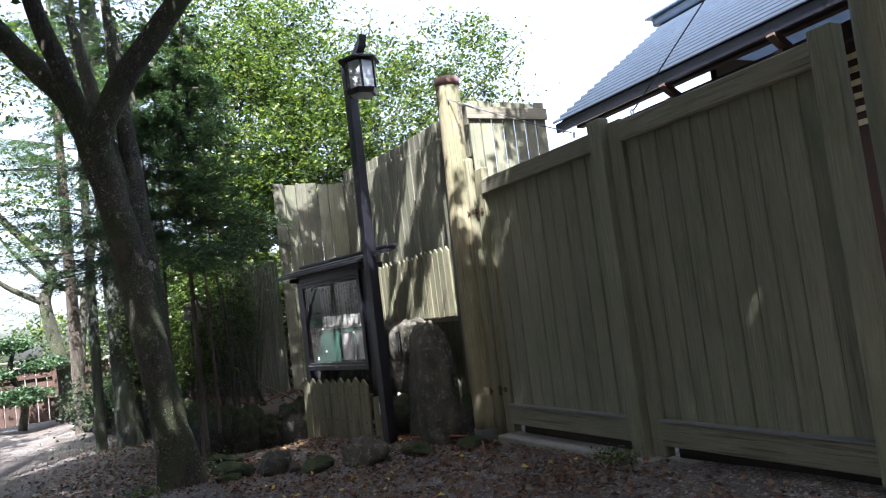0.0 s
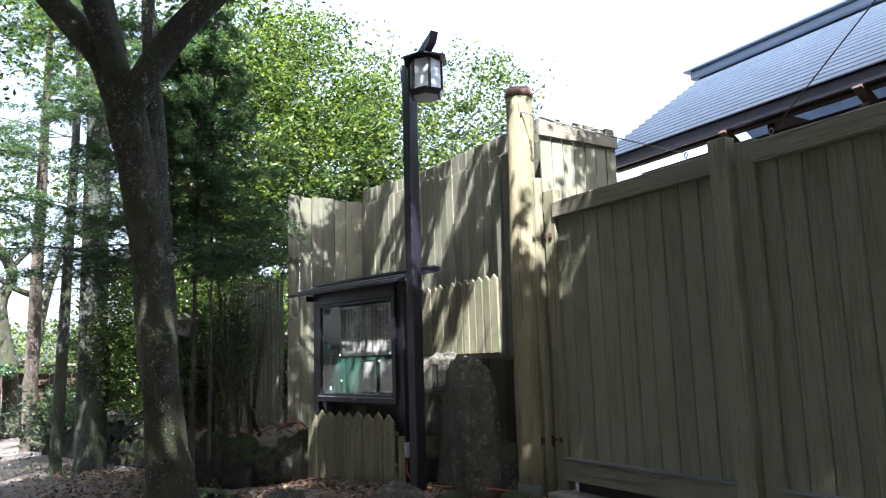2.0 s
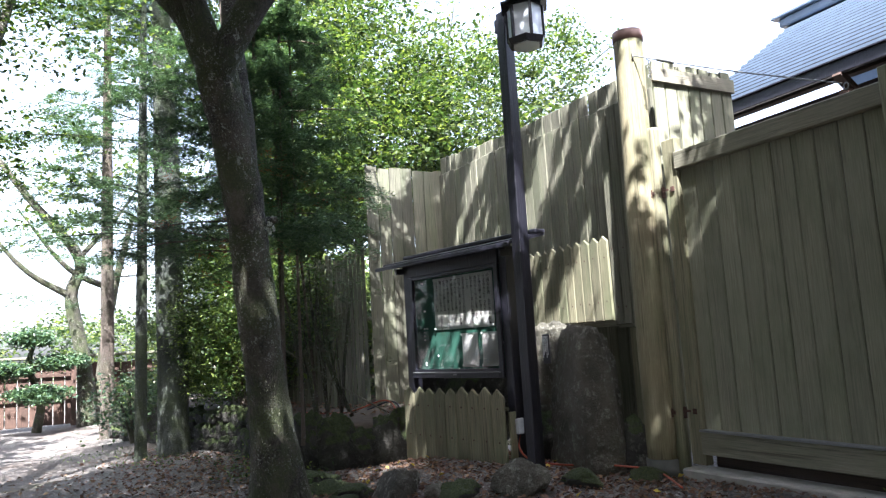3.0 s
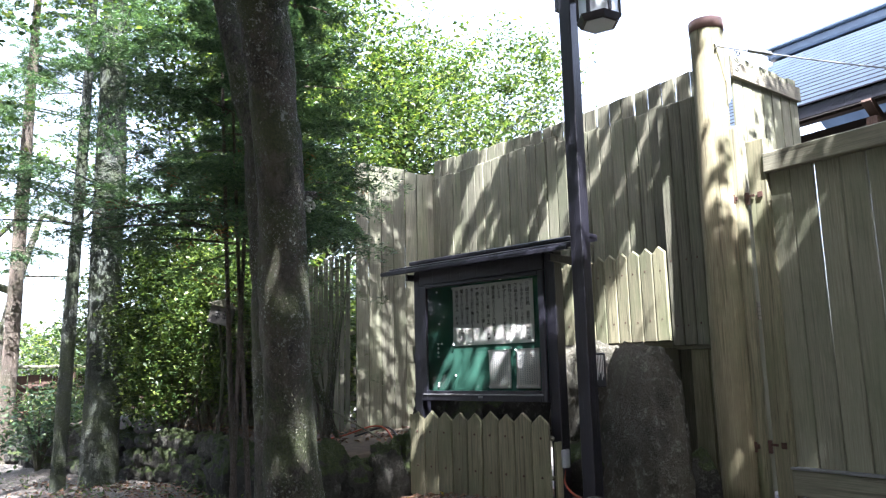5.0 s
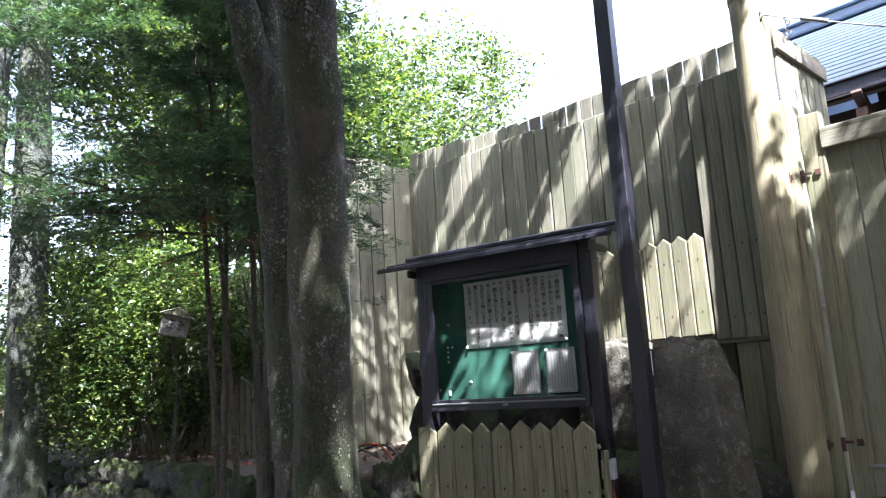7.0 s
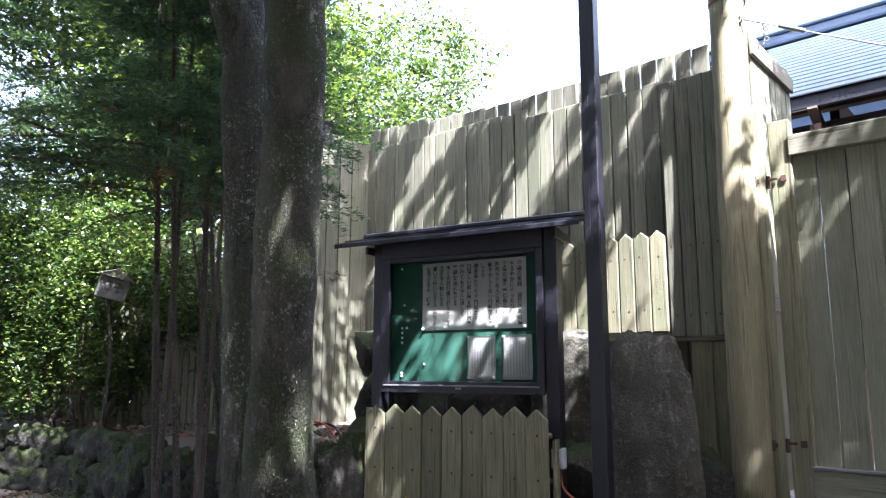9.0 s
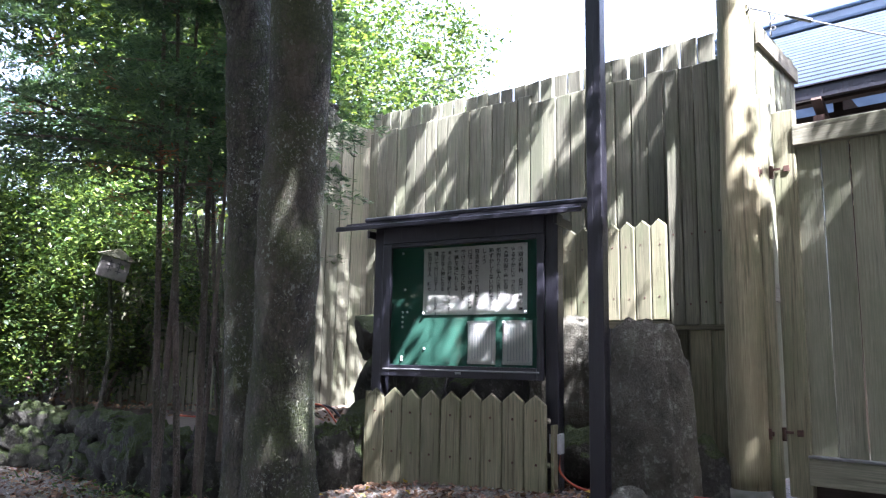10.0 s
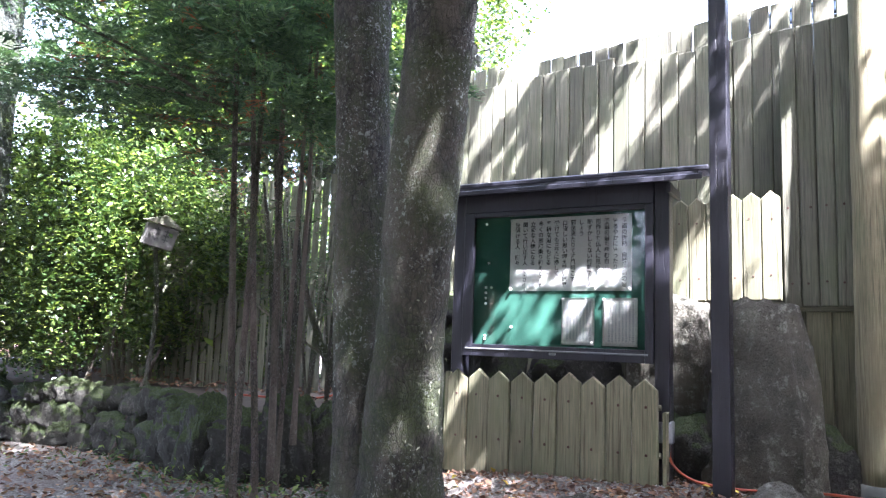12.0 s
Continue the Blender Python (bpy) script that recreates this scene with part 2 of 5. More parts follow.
RUST = plain("rusted_iron", (0.075, 0.036, 0.024), 0.9, 0.1, 0.6, 40)
WHITE = plain("white_plastic", (0.8, 0.8, 0.78), 0.4)
RED = plain("orange_red_cable", (0.33, 0.055, 0.02), 0.5)
GREYBOX = plain("pale_grey_box", (0.45, 0.47, 0.5), 0.5)
CONCRETE = plain("worn_concrete", (0.28, 0.27, 0.24), 0.95, 0, 0.35, 5)
FROST = plain("frosted_glass", (0.5, 0.55, 0.58), 0.2, 0, 0.05)
GLASS = glassy("clear_glass", (0.98, 1.0, 0.99))
GRAVEL = gravel_ground("gravel_and_earth")
EARTH = plain("dark_earth", (0.10, 0.08, 0.06), 0.98, 0, 0.4, 9)


# ---- mesh helpers ----
def mesh_of(bm, name, mat, smooth=False):
    me = bpy.data.meshes.new(name)
    bm.to_mesh(me)
    bm.free()
    if mat:
        me.materials.append(mat)
    if smooth:
        for p in me.polygons:
            p.use_smooth = True
    return me


def part(name, bm, mat, parent=None, label="", smooth=False):
    ob = new(name, mesh_of(bm, name, mat, smooth))
    ob.parent = parent
    if label:
        tagged(ob, label)
    return ob


def piece(name, me, parent, m):
    ob = new(name, me)
    ob.parent = parent
    ob.matrix_basis = m
    return ob


def thing(name, label, category, at=(0, 0, 0), rz=0.0, group="", kind=""):
    ob = new(name)
    ob.matrix_basis = pose(*at, 0, 0, rz)
    return tagged(ob, label, category, group, kind)


def box(bm, x0, x1, y0, y1, z0, z1, bevel=0.0, m=None):
    r = bmesh.ops.create_cube(bm, size=1.0)
    vs = r["verts"]
    mm = Matrix.Translation(((x0 + x1) / 2, (y0 + y1) / 2, (z0 + z1) / 2)) @ Matrix.Diagonal((x1 - x0, y1 - y0, z1 - z0, 1))
    bmesh.ops.transform(bm, matrix=(m @ mm) if m else mm, verts=vs)
    if bevel:
        es = list({e for v in vs for e in v.link_edges})
        bmesh.ops.bevel(bm, geom=es, offset=bevel, segments=1, affect="EDGES", profile=0.5)
    return bm


def boxed(*a, bevel=0.004, m=None):
    return box(bmesh.new(), *a, bevel, m)


def tube(bm, pts, radii, sides=10, rough=0.0, seed=0, cap=True):
    """A tapering limb along points; rough makes it lumpy."""
    rings = []
    pts = [Vector(p) for p in pts]
    up = Vector((0.31, 0.95, 0.05)).normalized()
    for i, (p, r) in enumerate(zip(pts, radii)):
        d = (pts[min(i + 1, len(pts) - 1)] - pts[max(i - 1, 0)]).normalized()
        a = d.cross(up).normalized() if abs(d.dot(up)) < 0.97 else d.cross(Vector((1, 0, 0))).normalized()
        b = d.cross(a)
        ring = []
        for k in range(sides):
            t = 2 * math.pi * k / sides
            o = a * math.cos(t) + b * math.sin(t)
            rr = r * (1 + rough * noise.noise((p + o * r) * 2.2 + Vector((seed, 0, 0))) + rough * 0.5 * noise.noise((p + o * r) * 7.0 + Vector((0, seed, 0))) + rough * 0.3 * noise.noise(Vector(((p.x + o.x * r) * 26, (p.y + o.y * r) * 26, p.z * 14))))
            ring.append(bm.verts.new(p + o * rr))
        rings.append(ring)
    for r0, r1 in zip(rings, rings[1:]):
        for k in range(sides):
            bm.faces.new((r0[k], r0[(k + 1) % sides], r1[(k + 1) % sides], r1[k]))
    if cap:
        bm.faces.new(rings[0][::-1])
        bm.faces.new(rings[-1])
    return bm


def smooth_path(pts, steps):
    """Catmull-Rom through points that carry x, y, z and radius."""
    out = []
    p = [np.array(q, float) for q in pts]
    p = [2 * p[0] - p[1]] + p + [2 * p[-1] - p[-2]]
    for i in range(1, len(p) - 2):
        for s in range(steps):
            t = s / steps
            out.append(0.5 * (2 * p[i] + (p[i + 1] - p[i - 1]) * t + (2 * p[i - 1] - 5 * p[i] + 4 * p[i + 1] - p[i + 2]) * t * t
                              + (3 * p[i] - p[i - 1] - 3 * p[i + 1] + p[i + 2]) * t ** 3))
    out.append(p[-2])
    return [tuple(q[:3]) for q in out], [max(float(q[3]), 0.002) for q in out]


def limb(bm, pts, sides=12, steps=5, rough=0.12, seed=0):
    q, r = smooth_path(pts, steps)
    return tube(bm, q, r, sides, rough, seed)


def wire(name, pts, radius, mat, parent=None, label="", steps=6, sides=6):
    bm = bmesh.new()
    q, r = smooth_path([(*p, radius) for p in pts], steps)
    tube(bm, q, r, sides)
    return part(name, bm, mat, parent, label, True)


def rock(bm, c, size, seed, detail=3, lump=0.28, rz=0.0):
    r = bmesh.ops.create_icosphere(bm, subdivisions=detail, radius=1.0)
    s = Vector((seed * 3.17, seed * 1.71, seed * 5.3))
    turn = Matrix.Rotation(rz, 3, "Z")
    for v in r["verts"]:
        n = v.co.normalized()
        k = 1 + lump * noise.noise(n * 1.3 + s) + lump * 0.6 * noise.noise(n * 3.1 + s) + lump * 0.3 * noise.noise(n * 7 + s)
        q = n * k
        # flattened facets, as on split stone
        for j in range(5):
            f = Vector((math.sin(seed * 7.1 + j * 2.4), math.cos(seed * 3.3 + j * 1.9), 0.7 * math.sin(seed + j * 4.1))).normalized()
            d = q.dot(f)
            if d > 0.66:
                q -= f * (d - 0.66) * 0.9
        v.co = turn @ Vector((q.x * size[0], q.y * size[1], q.z * size[2])) + Vector(c)
    return bm


def block_rock(bm, size, seed, round_=0.35, lump=0.1, taper=0.0, cuts=15):
    """A squared boulder: a cube partly drawn to a ball, with noise."""
    r = bmesh.ops.create_cube(bm, size=2.0)
    bmesh.ops.subdivide_edges(bm, edges=bm.edges[:], cuts=cuts, use_grid_fill=True)
    s = Vector((seed * 2.3, seed * 1.1, seed * 4.7))
    for v in bm.verts:
        n = v.co.normalized()
        q = v.co.lerp(n * 1.25, round_)
        k = 1 + lump * noise.noise(n * 1.6 + s) + lump * 0.6 * noise.noise(n * 4 + s) + lump * 0.5 * noise.noise(v.co * 5 + s) + lump * 0.25 * noise.noise(v.co * 13 + s)
        t = 1 - taper * (q.z + 1) / 2
        v.co = Vector((q.x * k * size[0] * t, q.y * k * size[1] * t, q.z * k * size[2]))
    return bm


def leaf_mesh(name, centre, normal, along, length, width, mat, fold=0.15):
    """Many small folded leaves as one mesh, from arrays of places and directions."""
    n = len(centre)
    normal = normal / np.linalg.norm(normal, axis=1, keepdims=True)
    along = along - normal * np.sum(along * normal, axis=1, keepdims=True)
    along = along / np.maximum(np.linalg.norm(along, axis=1, keepdims=True), 1e-6)
    side = np.cross(normal, along)
    L, W = length[:, None], width[:, None]
    v = np.stack([centre - along * L / 2, centre + side * W / 2 + normal * W * fold - along * L * 0.08,
                  centre + along * L / 2, centre - side * W / 2 + normal * W * fold - along * L * 0.08], axis=1).reshape(-1, 3)
    base = np.arange(n)[:, None] * 4
    tris = np.concatenate([base + [0, 2, 1], base + [0, 3, 2]], axis=1).reshape(-1).astype(np.int32)
    me = bpy.data.meshes.new(name)
    me.vertices.add(len(v))
    me.vertices.foreach_set("co", v.astype(np.float32).ravel())
    me.loops.add(len(tris))
    me.loops.foreach_set("vertex_index", tris)
    me.polygons.add(len(tris) // 3)
    me.polygons.foreach_set("loop_start", np.arange(0, len(tris), 3, dtype=np.int32))
    me.update(calc_edges=True)
    me.materials.append(mat)
    return me


def clumps(rng, blobs, n_each, leaf, mat, name, flat=0.5, spread=0.55, hollow=0.5):
    """Leaves in clumps: blobs are (x, y, z, rx, ry, rz, clumps). Clumps sit mostly towards a blob's outside."""
    cs = []
    for x, y, z, rx, ry, rz, k in blobs:
        d = rng.normal(size=(k, 3))
        d /= np.linalg.norm(d, axis=1, keepdims=True)
        rad = hollow + (1 - hollow) * rng.random((k, 1)) ** 0.7
        cs.append(np.array([x, y, z]) + d * rad * np.array([rx, ry, rz]))
    cs = np.concatenate(cs)
    size = spread * (0.5 + rng.random((len(cs), 1, 1)))
    off = rng.normal(size=(len(cs), n_each, 3)) * size * np.array([0.5, 0.5, 0.5 * flat])
    pts = (cs[:, None, :] + off).reshape(-1, 3)
    n = len(pts)
    nor = rng.normal(size=(n, 3)) * 0.55 + np.array([0, 0, 1.0])
    ln = leaf * (0.6 + 0.8 * rng.random(n))
    return leaf_mesh(name, pts, nor, rng.normal(size=(n, 3)), ln, ln * (0.45 + 0.2 * rng.random(n)), mat)


def sprays(rng, name, twigs, per, leaf, mat, droop=0.25, fan=0.35):
    """Flat feathery sprays of a conifer: each twig is (start, end); leaflets leave it to both sides."""
    pts, nor, al, ln = [], [], [], []
    a, b = np.array([t[0] for t in twigs]), np.array([t[1] for t in twigs])
    k = len(a)
    t = rng.random((k, per, 1))
    d = b - a
    dl = np.linalg.norm(d, axis=1)[:, None, None]
    dn = d / np.maximum(np.linalg.norm(d, axis=1, keepdims=True), 1e-6)
    side = np.cross(dn, np.array([0, 0, 1.0]))
    side /= np.maximum(np.linalg.norm(side, axis=1, keepdims=True), 1e-6)
    s = (rng.random((k, per, 1)) * 2 - 1)
    reach = fan * dl * (1 - t * 0.75) * s
    p = a[:, None, :] + d[:, None, :] * t + side[:, None, :] * reach
    p[:, :, 2] -= droop * dl[:, :, 0] * (t[:, :, 0] ** 2 + 0.6 * np.abs(s[:, :, 0]) ** 2 * 0.4)
    p += rng.normal(size=p.shape) * 0.025
    direction = dn[:, None, :] + side[:, None, :] * np.sign(s) * 0.9 + rng.normal(size=p.shape) * 0.2
    direction[:, :, 2] -= 0.25
    n = k * per
    nr = np.array([0, 0, 1.0]) + rng.normal(size=(n, 3)) * 0.35
    length = leaf * (0.6 + 0.8 * rng.random(n))
    return leaf_mesh(name, p.reshape(n, 3), nr, direction.reshape(n, 3), length, length * 0.22, mat, 0.1)


def gz(x, y):
    """Height of the ground: it falls gently along the walk, with a low bed by the notice board."""
    z = 0.12 - 0.035 * min(max(y - 4, 0), 12)
    z -= 0.17 * min(max((1.2 - x) / 2, 0), 1) * min(max((y - 1) / 5, 0), 1)
    d = ((x - 3.5) / 1.0) ** 2 + ((y - 9.2) / 1.4) ** 2
    return z + 0.12 * math.exp(-d * d)


WALL = [(0.6, 21.0), (1.5, 17.2), (2.25, 14.6), (2.15, 12.9), (1.95, 11.9), (2.35, 11.2), (3.2, 10.75), (3.9, 10.7)]


# ---- ground ----
def build_ground():
    xs = sorted({*np.arange(-6, 8.01, 0.25).round(2), *(-400, -150, -60, -30, -20, -14, -10, -8, 10, 12, 16, 22, 30, 60, 150, 400)})
    ys = sorted({*np.arange(-3, 22.01, 0.25).round(2), *(-400, -150, -60, -30, -15, -8, -5, 24, 27, 30, 36, 45, 60, 150, 400)})
    bm = bmesh.new()
    vs = [[bm.verts.new((x, y, gz(x, y) + 0.025 * noise.noise(Vector((x * 0.9, y * 0.9, 0))) + 0.012 * noise.noise(Vector((x * 3, y * 3, 4)))))
           for x in xs] for y in ys]
    for r0, r1 in zip(vs, vs[1:]):
        for k in range(len(xs) - 1):
            bm.faces.new((r0[k], r0[k + 1], r1[k + 1], r1[k]))
    g = part("ground", bm, GRAVEL, None, "", True)
    tagged(g, "grey gravel and earth strewn with brown fallen leaves", "ground", kind="structure")
    # planted terrace behind the low stone wall
    bm = bmesh.new()
    edge = [(x + 0.12, y) for x, y in WALL]
    back = [(4.8, 21.5), (4.8, 18), (4.8, 15.5), (4.8, 14), (4.8, 13), (4.8, 12.5), (4.8, 11.8), (4.8, 10.9)]
    rows = []
    for (ax, ay), (bx, by) in zip(edge, back):
        row = []
        for k in range(9):
            t = k / 8
            x, y = ax + (bx - ax) * t, ay + (by - ay) * t
            row.append(bm.verts.new((x, y, 0.36 + 0.16 * t + 0.06 * noise.noise(Vector((x * 2, y * 2, 1))))))
        rows.append(row)
    for r0, r1 in zip(rows, rows[1:]):
        for k in range(8):
            bm.faces.new((r0[k], r1[k], r1[k + 1], r0[k + 1]))
    low = [(bm.verts.new((v.co.x, v.co.y, -0.6))) for v in [r[0] for r in rows]]
    for k in range(len(low) - 1):
        bm.faces.new((rows[k][0], low[k], low[k + 1], rows[k + 1][0]))
    bmesh.ops.recalc_face_normals(bm, faces=bm.faces)
    tagged(part("terrace", bm, EARTH, None, "", True), "dark earth terrace behind the low stone wall", "ground", kind="structure")


build_ground()


# ---- fences and gate ----
def board_mesh(width, depth, height, mat, top="flat", seed=0):
    """One upright board, its foot at the origin, its face towards -x."""
    w, d = width / 2, depth
    if top == "point":
        prof = [(-w, 0), (w, 0), (w, height - width * 0.42), (0, height), (-w, height - width * 0.42)]
    else:
        sl = 0.03 * math.sin(seed * 9.1)
        prof = [(-w, 0), (w, 0), (w, height + sl * 0.3), (-w, height - sl * 0.3)]
    bm = bmesh.new()
    front = [bm.verts.new((0, y, z)) for y, z in prof]
    f = bm.faces.new(front)
    r = bmesh.ops.extrude_face_region(bm, geom=[f])
    bmesh.ops.translate(bm, vec=(d, 0, 0), verts=[v for v in r["geom"] if isinstance(v, bmesh.types.BMVert)])
    bmesh.ops.recalc_face_normals(bm, faces=bm.faces)
    bmesh.ops.bevel(bm, geom=[e for e in bm.edges if abs(e.verts[0].co.x - e.verts[1].co.x) < 1e-6 and e.verts[0].co.x < 1e-6], offset=0.009, segments=1, affect="EDGES")
    return mesh_of(bm, "board", mat)


def nail_mesh():
    bm = bmesh.new()
    bmesh.ops.create_cone(bm, cap_ends=True, segments=8, radius1=0.011, radius2=0.008, depth=0.006, matrix=Matrix.Rotation(-math.pi / 2, 4, "Y"))
    return mesh_of(bm, "nail", RUST)


NAIL = nail_mesh()


def board_row(parent, name, start, end, step, gap, depth, z0, z1, mat, top="flat", wob=0.01, jag=0.0, seed=1, nails=()):
    """Boards side by side from start to end (x, y), their faces to the left of the way when walked backwards."""
    rng = random.Random(seed)
    ax, ay = start
    dx, dy = end[0] - ax, end[1] - ay
    length = math.hypot(dx, dy)
    ang = math.degrees(math.atan2(dy, dx)) - 90
    n = max(1, round(length / step))
    step = length / n
    shared = {}
    for k in range(n):
        t = (k + 0.5) / n
        hi = z1(t) if callable(z1) else z1
        lo = z0(t) if callable(z0) else z0
        h = round((hi - lo + rng.uniform(-jag, jag)) * 40) / 40
        key = (h, rng.randrange(2))
        if key not in shared:
            shared[key] = board_mesh(step - gap, depth, h, mat, top, key[1] + 1)
        m = pose(ax + dx * t, ay + dy * t, lo, 0, 0, ang) @ pose(rng.uniform(-wob, wob) * 0.5, 0, 0, rng.uniform(-0.1, 0.1), rng.uniform(-0.08, 0.08), rng.uniform(-0.4, 0.4))
        piece(name, shared[key], parent, m)
        for z in nails:
            piece("nail", NAIL, parent, m @ pose(0, rng.uniform(-0.02, 0.02), z - lo + rng.uniform(-0.012, 0.012)))


def build_back_fence():
    f = thing("board_fence", "tall weathered grey board fence dappled with leaf shadow", "fence")
    part("post", boxed(4.98, 5.08, 7.75, 7.85, 0, 3.9), FENCE, f)
    part("post", boxed(4.98, 5.08, 9.9, 10.0, 0, 3.9), FENCE, f)
    part("post", boxed(4.98, 5.08, 12.15, 12.25, 0, 3.9), FENCE, f)
    for z in (1.0, 2.2, 3.4):
        part("rail", boxed(4.935, 4.98, 7.62, 12.28, z, z + 0.09), RAILWOOD, f)
    board_row(f, "plank", (4.915, 7.62), (4.915, 12.30), 0.172, 0.017, 0.025, 0.35, lambda t: 4.10 + 0.15 * max(0.0, t - 0.55) / 0.45, FENCE, jag=0.012, seed=3)
    board_row(f, "plank", (4.875, 7.62), (4.875, 12.30), 0.170, 0.007, 0.03, 0.35, lambda t: (3.83 if t < 0.47 else 3.93) + 0.03 * t, FENCE, wob=0.006, jag=0.012, seed=4)
    r = thing("board_fence", "weathered board fence turning the corner behind the shrubs", "fence")
    part("rail", boxed(3.62, 4.95, 12.345, 12.39, 1.2, 1.3), RAILX, r)
    part("rail", boxed(3.62, 4.95, 12.345, 12.39, 3.0, 3.1), RAILX, r)
    board_row(r, "plank", (3.6, 12.30), (4.97, 12.30), 0.185, 0.012, 0.03, 0.4, 4.05, FENCE, jag=0.03, seed=5)
    s = thing("slat_fence", "dark narrow wooden slats in front of the wood", "fence")
    board_row(s, "slat", (2.7, 15.6), (3.58, 12.36), 0.105, 0.022, 0.018, 0.42, 2.75, FENCE, jag=0.06, seed=6)
    for z in (0.9, 1.75):
        bm = bmesh.new()
        tube(bm, [(2.74, 15.6, z), (3.62, 12.36, z)], [0.03, 0.03], 6)
        part("rail", bm, RAILWOOD, s)
    # short pointed boards fixed in front, over the stones
    p = thing("pointed_fence", "sunlit panel of pointed pale boards hung over the stones", "fence")
    board_row(p, "picket", (4.6, 8.17), (4.63, 10.9), 0.15, 0.006, 0.024, 1.46, 2.36, PICKET, "point", jag=0.015, seed=7, nails=(1.655, 2.135))
    for z in (1.62, 2.1):
        part("rail", boxed(4.66, 4.70, 8.28, 10.9, z, z + 0.07), RAILWOOD, p)
    part("rail", boxed(4.66, 4.86, 8.2, 10.9, 1.40, 1.455), RAILWOOD, p)
    q = thing("plank_fence", "weathered boards closing the gap beside the log post", "fence")
    board_row(q, "plank", (4.61, 7.64), (4.61, 8.16), 0.13, 0.006, 0.03, 1.41, 3.72, FENCE, seed=8, nails=(1.6, 2.2))
    part("rail", boxed(4.642, 4.72, 7.6, 8.15, 1.38, 1.435), RAILWOOD, q)
    part("rail", boxed(4.645, 4.87, 7.66, 8.14, 3.3, 3.38), RAILWOOD, q)
    board_row(q, "plank", (4.66, 7.64), (4.66, 8.02), 0.178, 0.008, 0.024, 0.25, 1.375, PICKET, seed=9)
    # slatted fence that runs back from the log post
    g = thing("slat_screen", "dark slatted screen with a broad top rail behind the gate", "fence")
    for k in range(7):
        x = 4.66 + k * 0.162
        part("slat", boxed(x, x + 0.145, 7.36, 7.385, 0.2, 3.98 + 0.012 * math.sin(k * 2.3)), GATEWOOD, g)
    part("rail", boxed(4.62, 5.79, 7.325, 7.357, 3.76, 3.905), RAILX, g)
    part("rail", boxed(4.66, 5.78, 7.325, 7.357, 1.6, 1.75), RAILX, g)
    part("post", boxed(5.7, 5.79, 7.387, 7.477, 0.1, 3.8), GATEWOOD, g)


def gate_leaf(y0, y1, hinge_high):
    """One leaf of the gate between y0 (near) and y1 (far): stiles, rails and boards."""
    g = thing("gate_leaf", "closed weathered greenish-grey plank gate leaf", "gate", group="gate leaves")
    part("stile", boxed(4.555, 4.65, y1 - 0.18, y1 - 0.015, 0.12, 3.11 if hinge_high else 3.0, bevel=0.008), PICKET if hinge_high else GATEWOOD, g)
    part("stile", boxed(4.50, 4.62, y0, y0 + 0.17, 0.06 if hinge_high else 0.17, 3.06 if hinge_high else 3.02, bevel=0.008), GATEWOOD, g)
    a, b = y0 + 0.172, y1 - 0.162
    part("top_rail", boxed(4.535, 4.66, a, b, 2.80, 2.97, bevel=0.01), RAILWOOD, g)
    part("bottom_rail", boxed(4.53, 4.66, a, b, 0.22, 0.415, bevel=0.008), RAILWOOD, g)
    # dark board added to give the slot below the rail its shade
    part("kick_board", boxed(4.70, 4.73, a, b, 0.0, 0.36), BROWN, g, "dark brown board added behind the low rail for the shade in the slot")
    part("drip_strip", boxed(4.515, 4.60, a, b, 0.418, 0.435, bevel=0.003), METAL, g, "worn pale metal strip")
    board_row(g, "plank", (4.595, a - 0.004), (4.595, b + 0.004), 0.19, 0.005, 0.025, 0.425, 2.83, GATEWOOD, seed=int(y0 * 10))
    return g


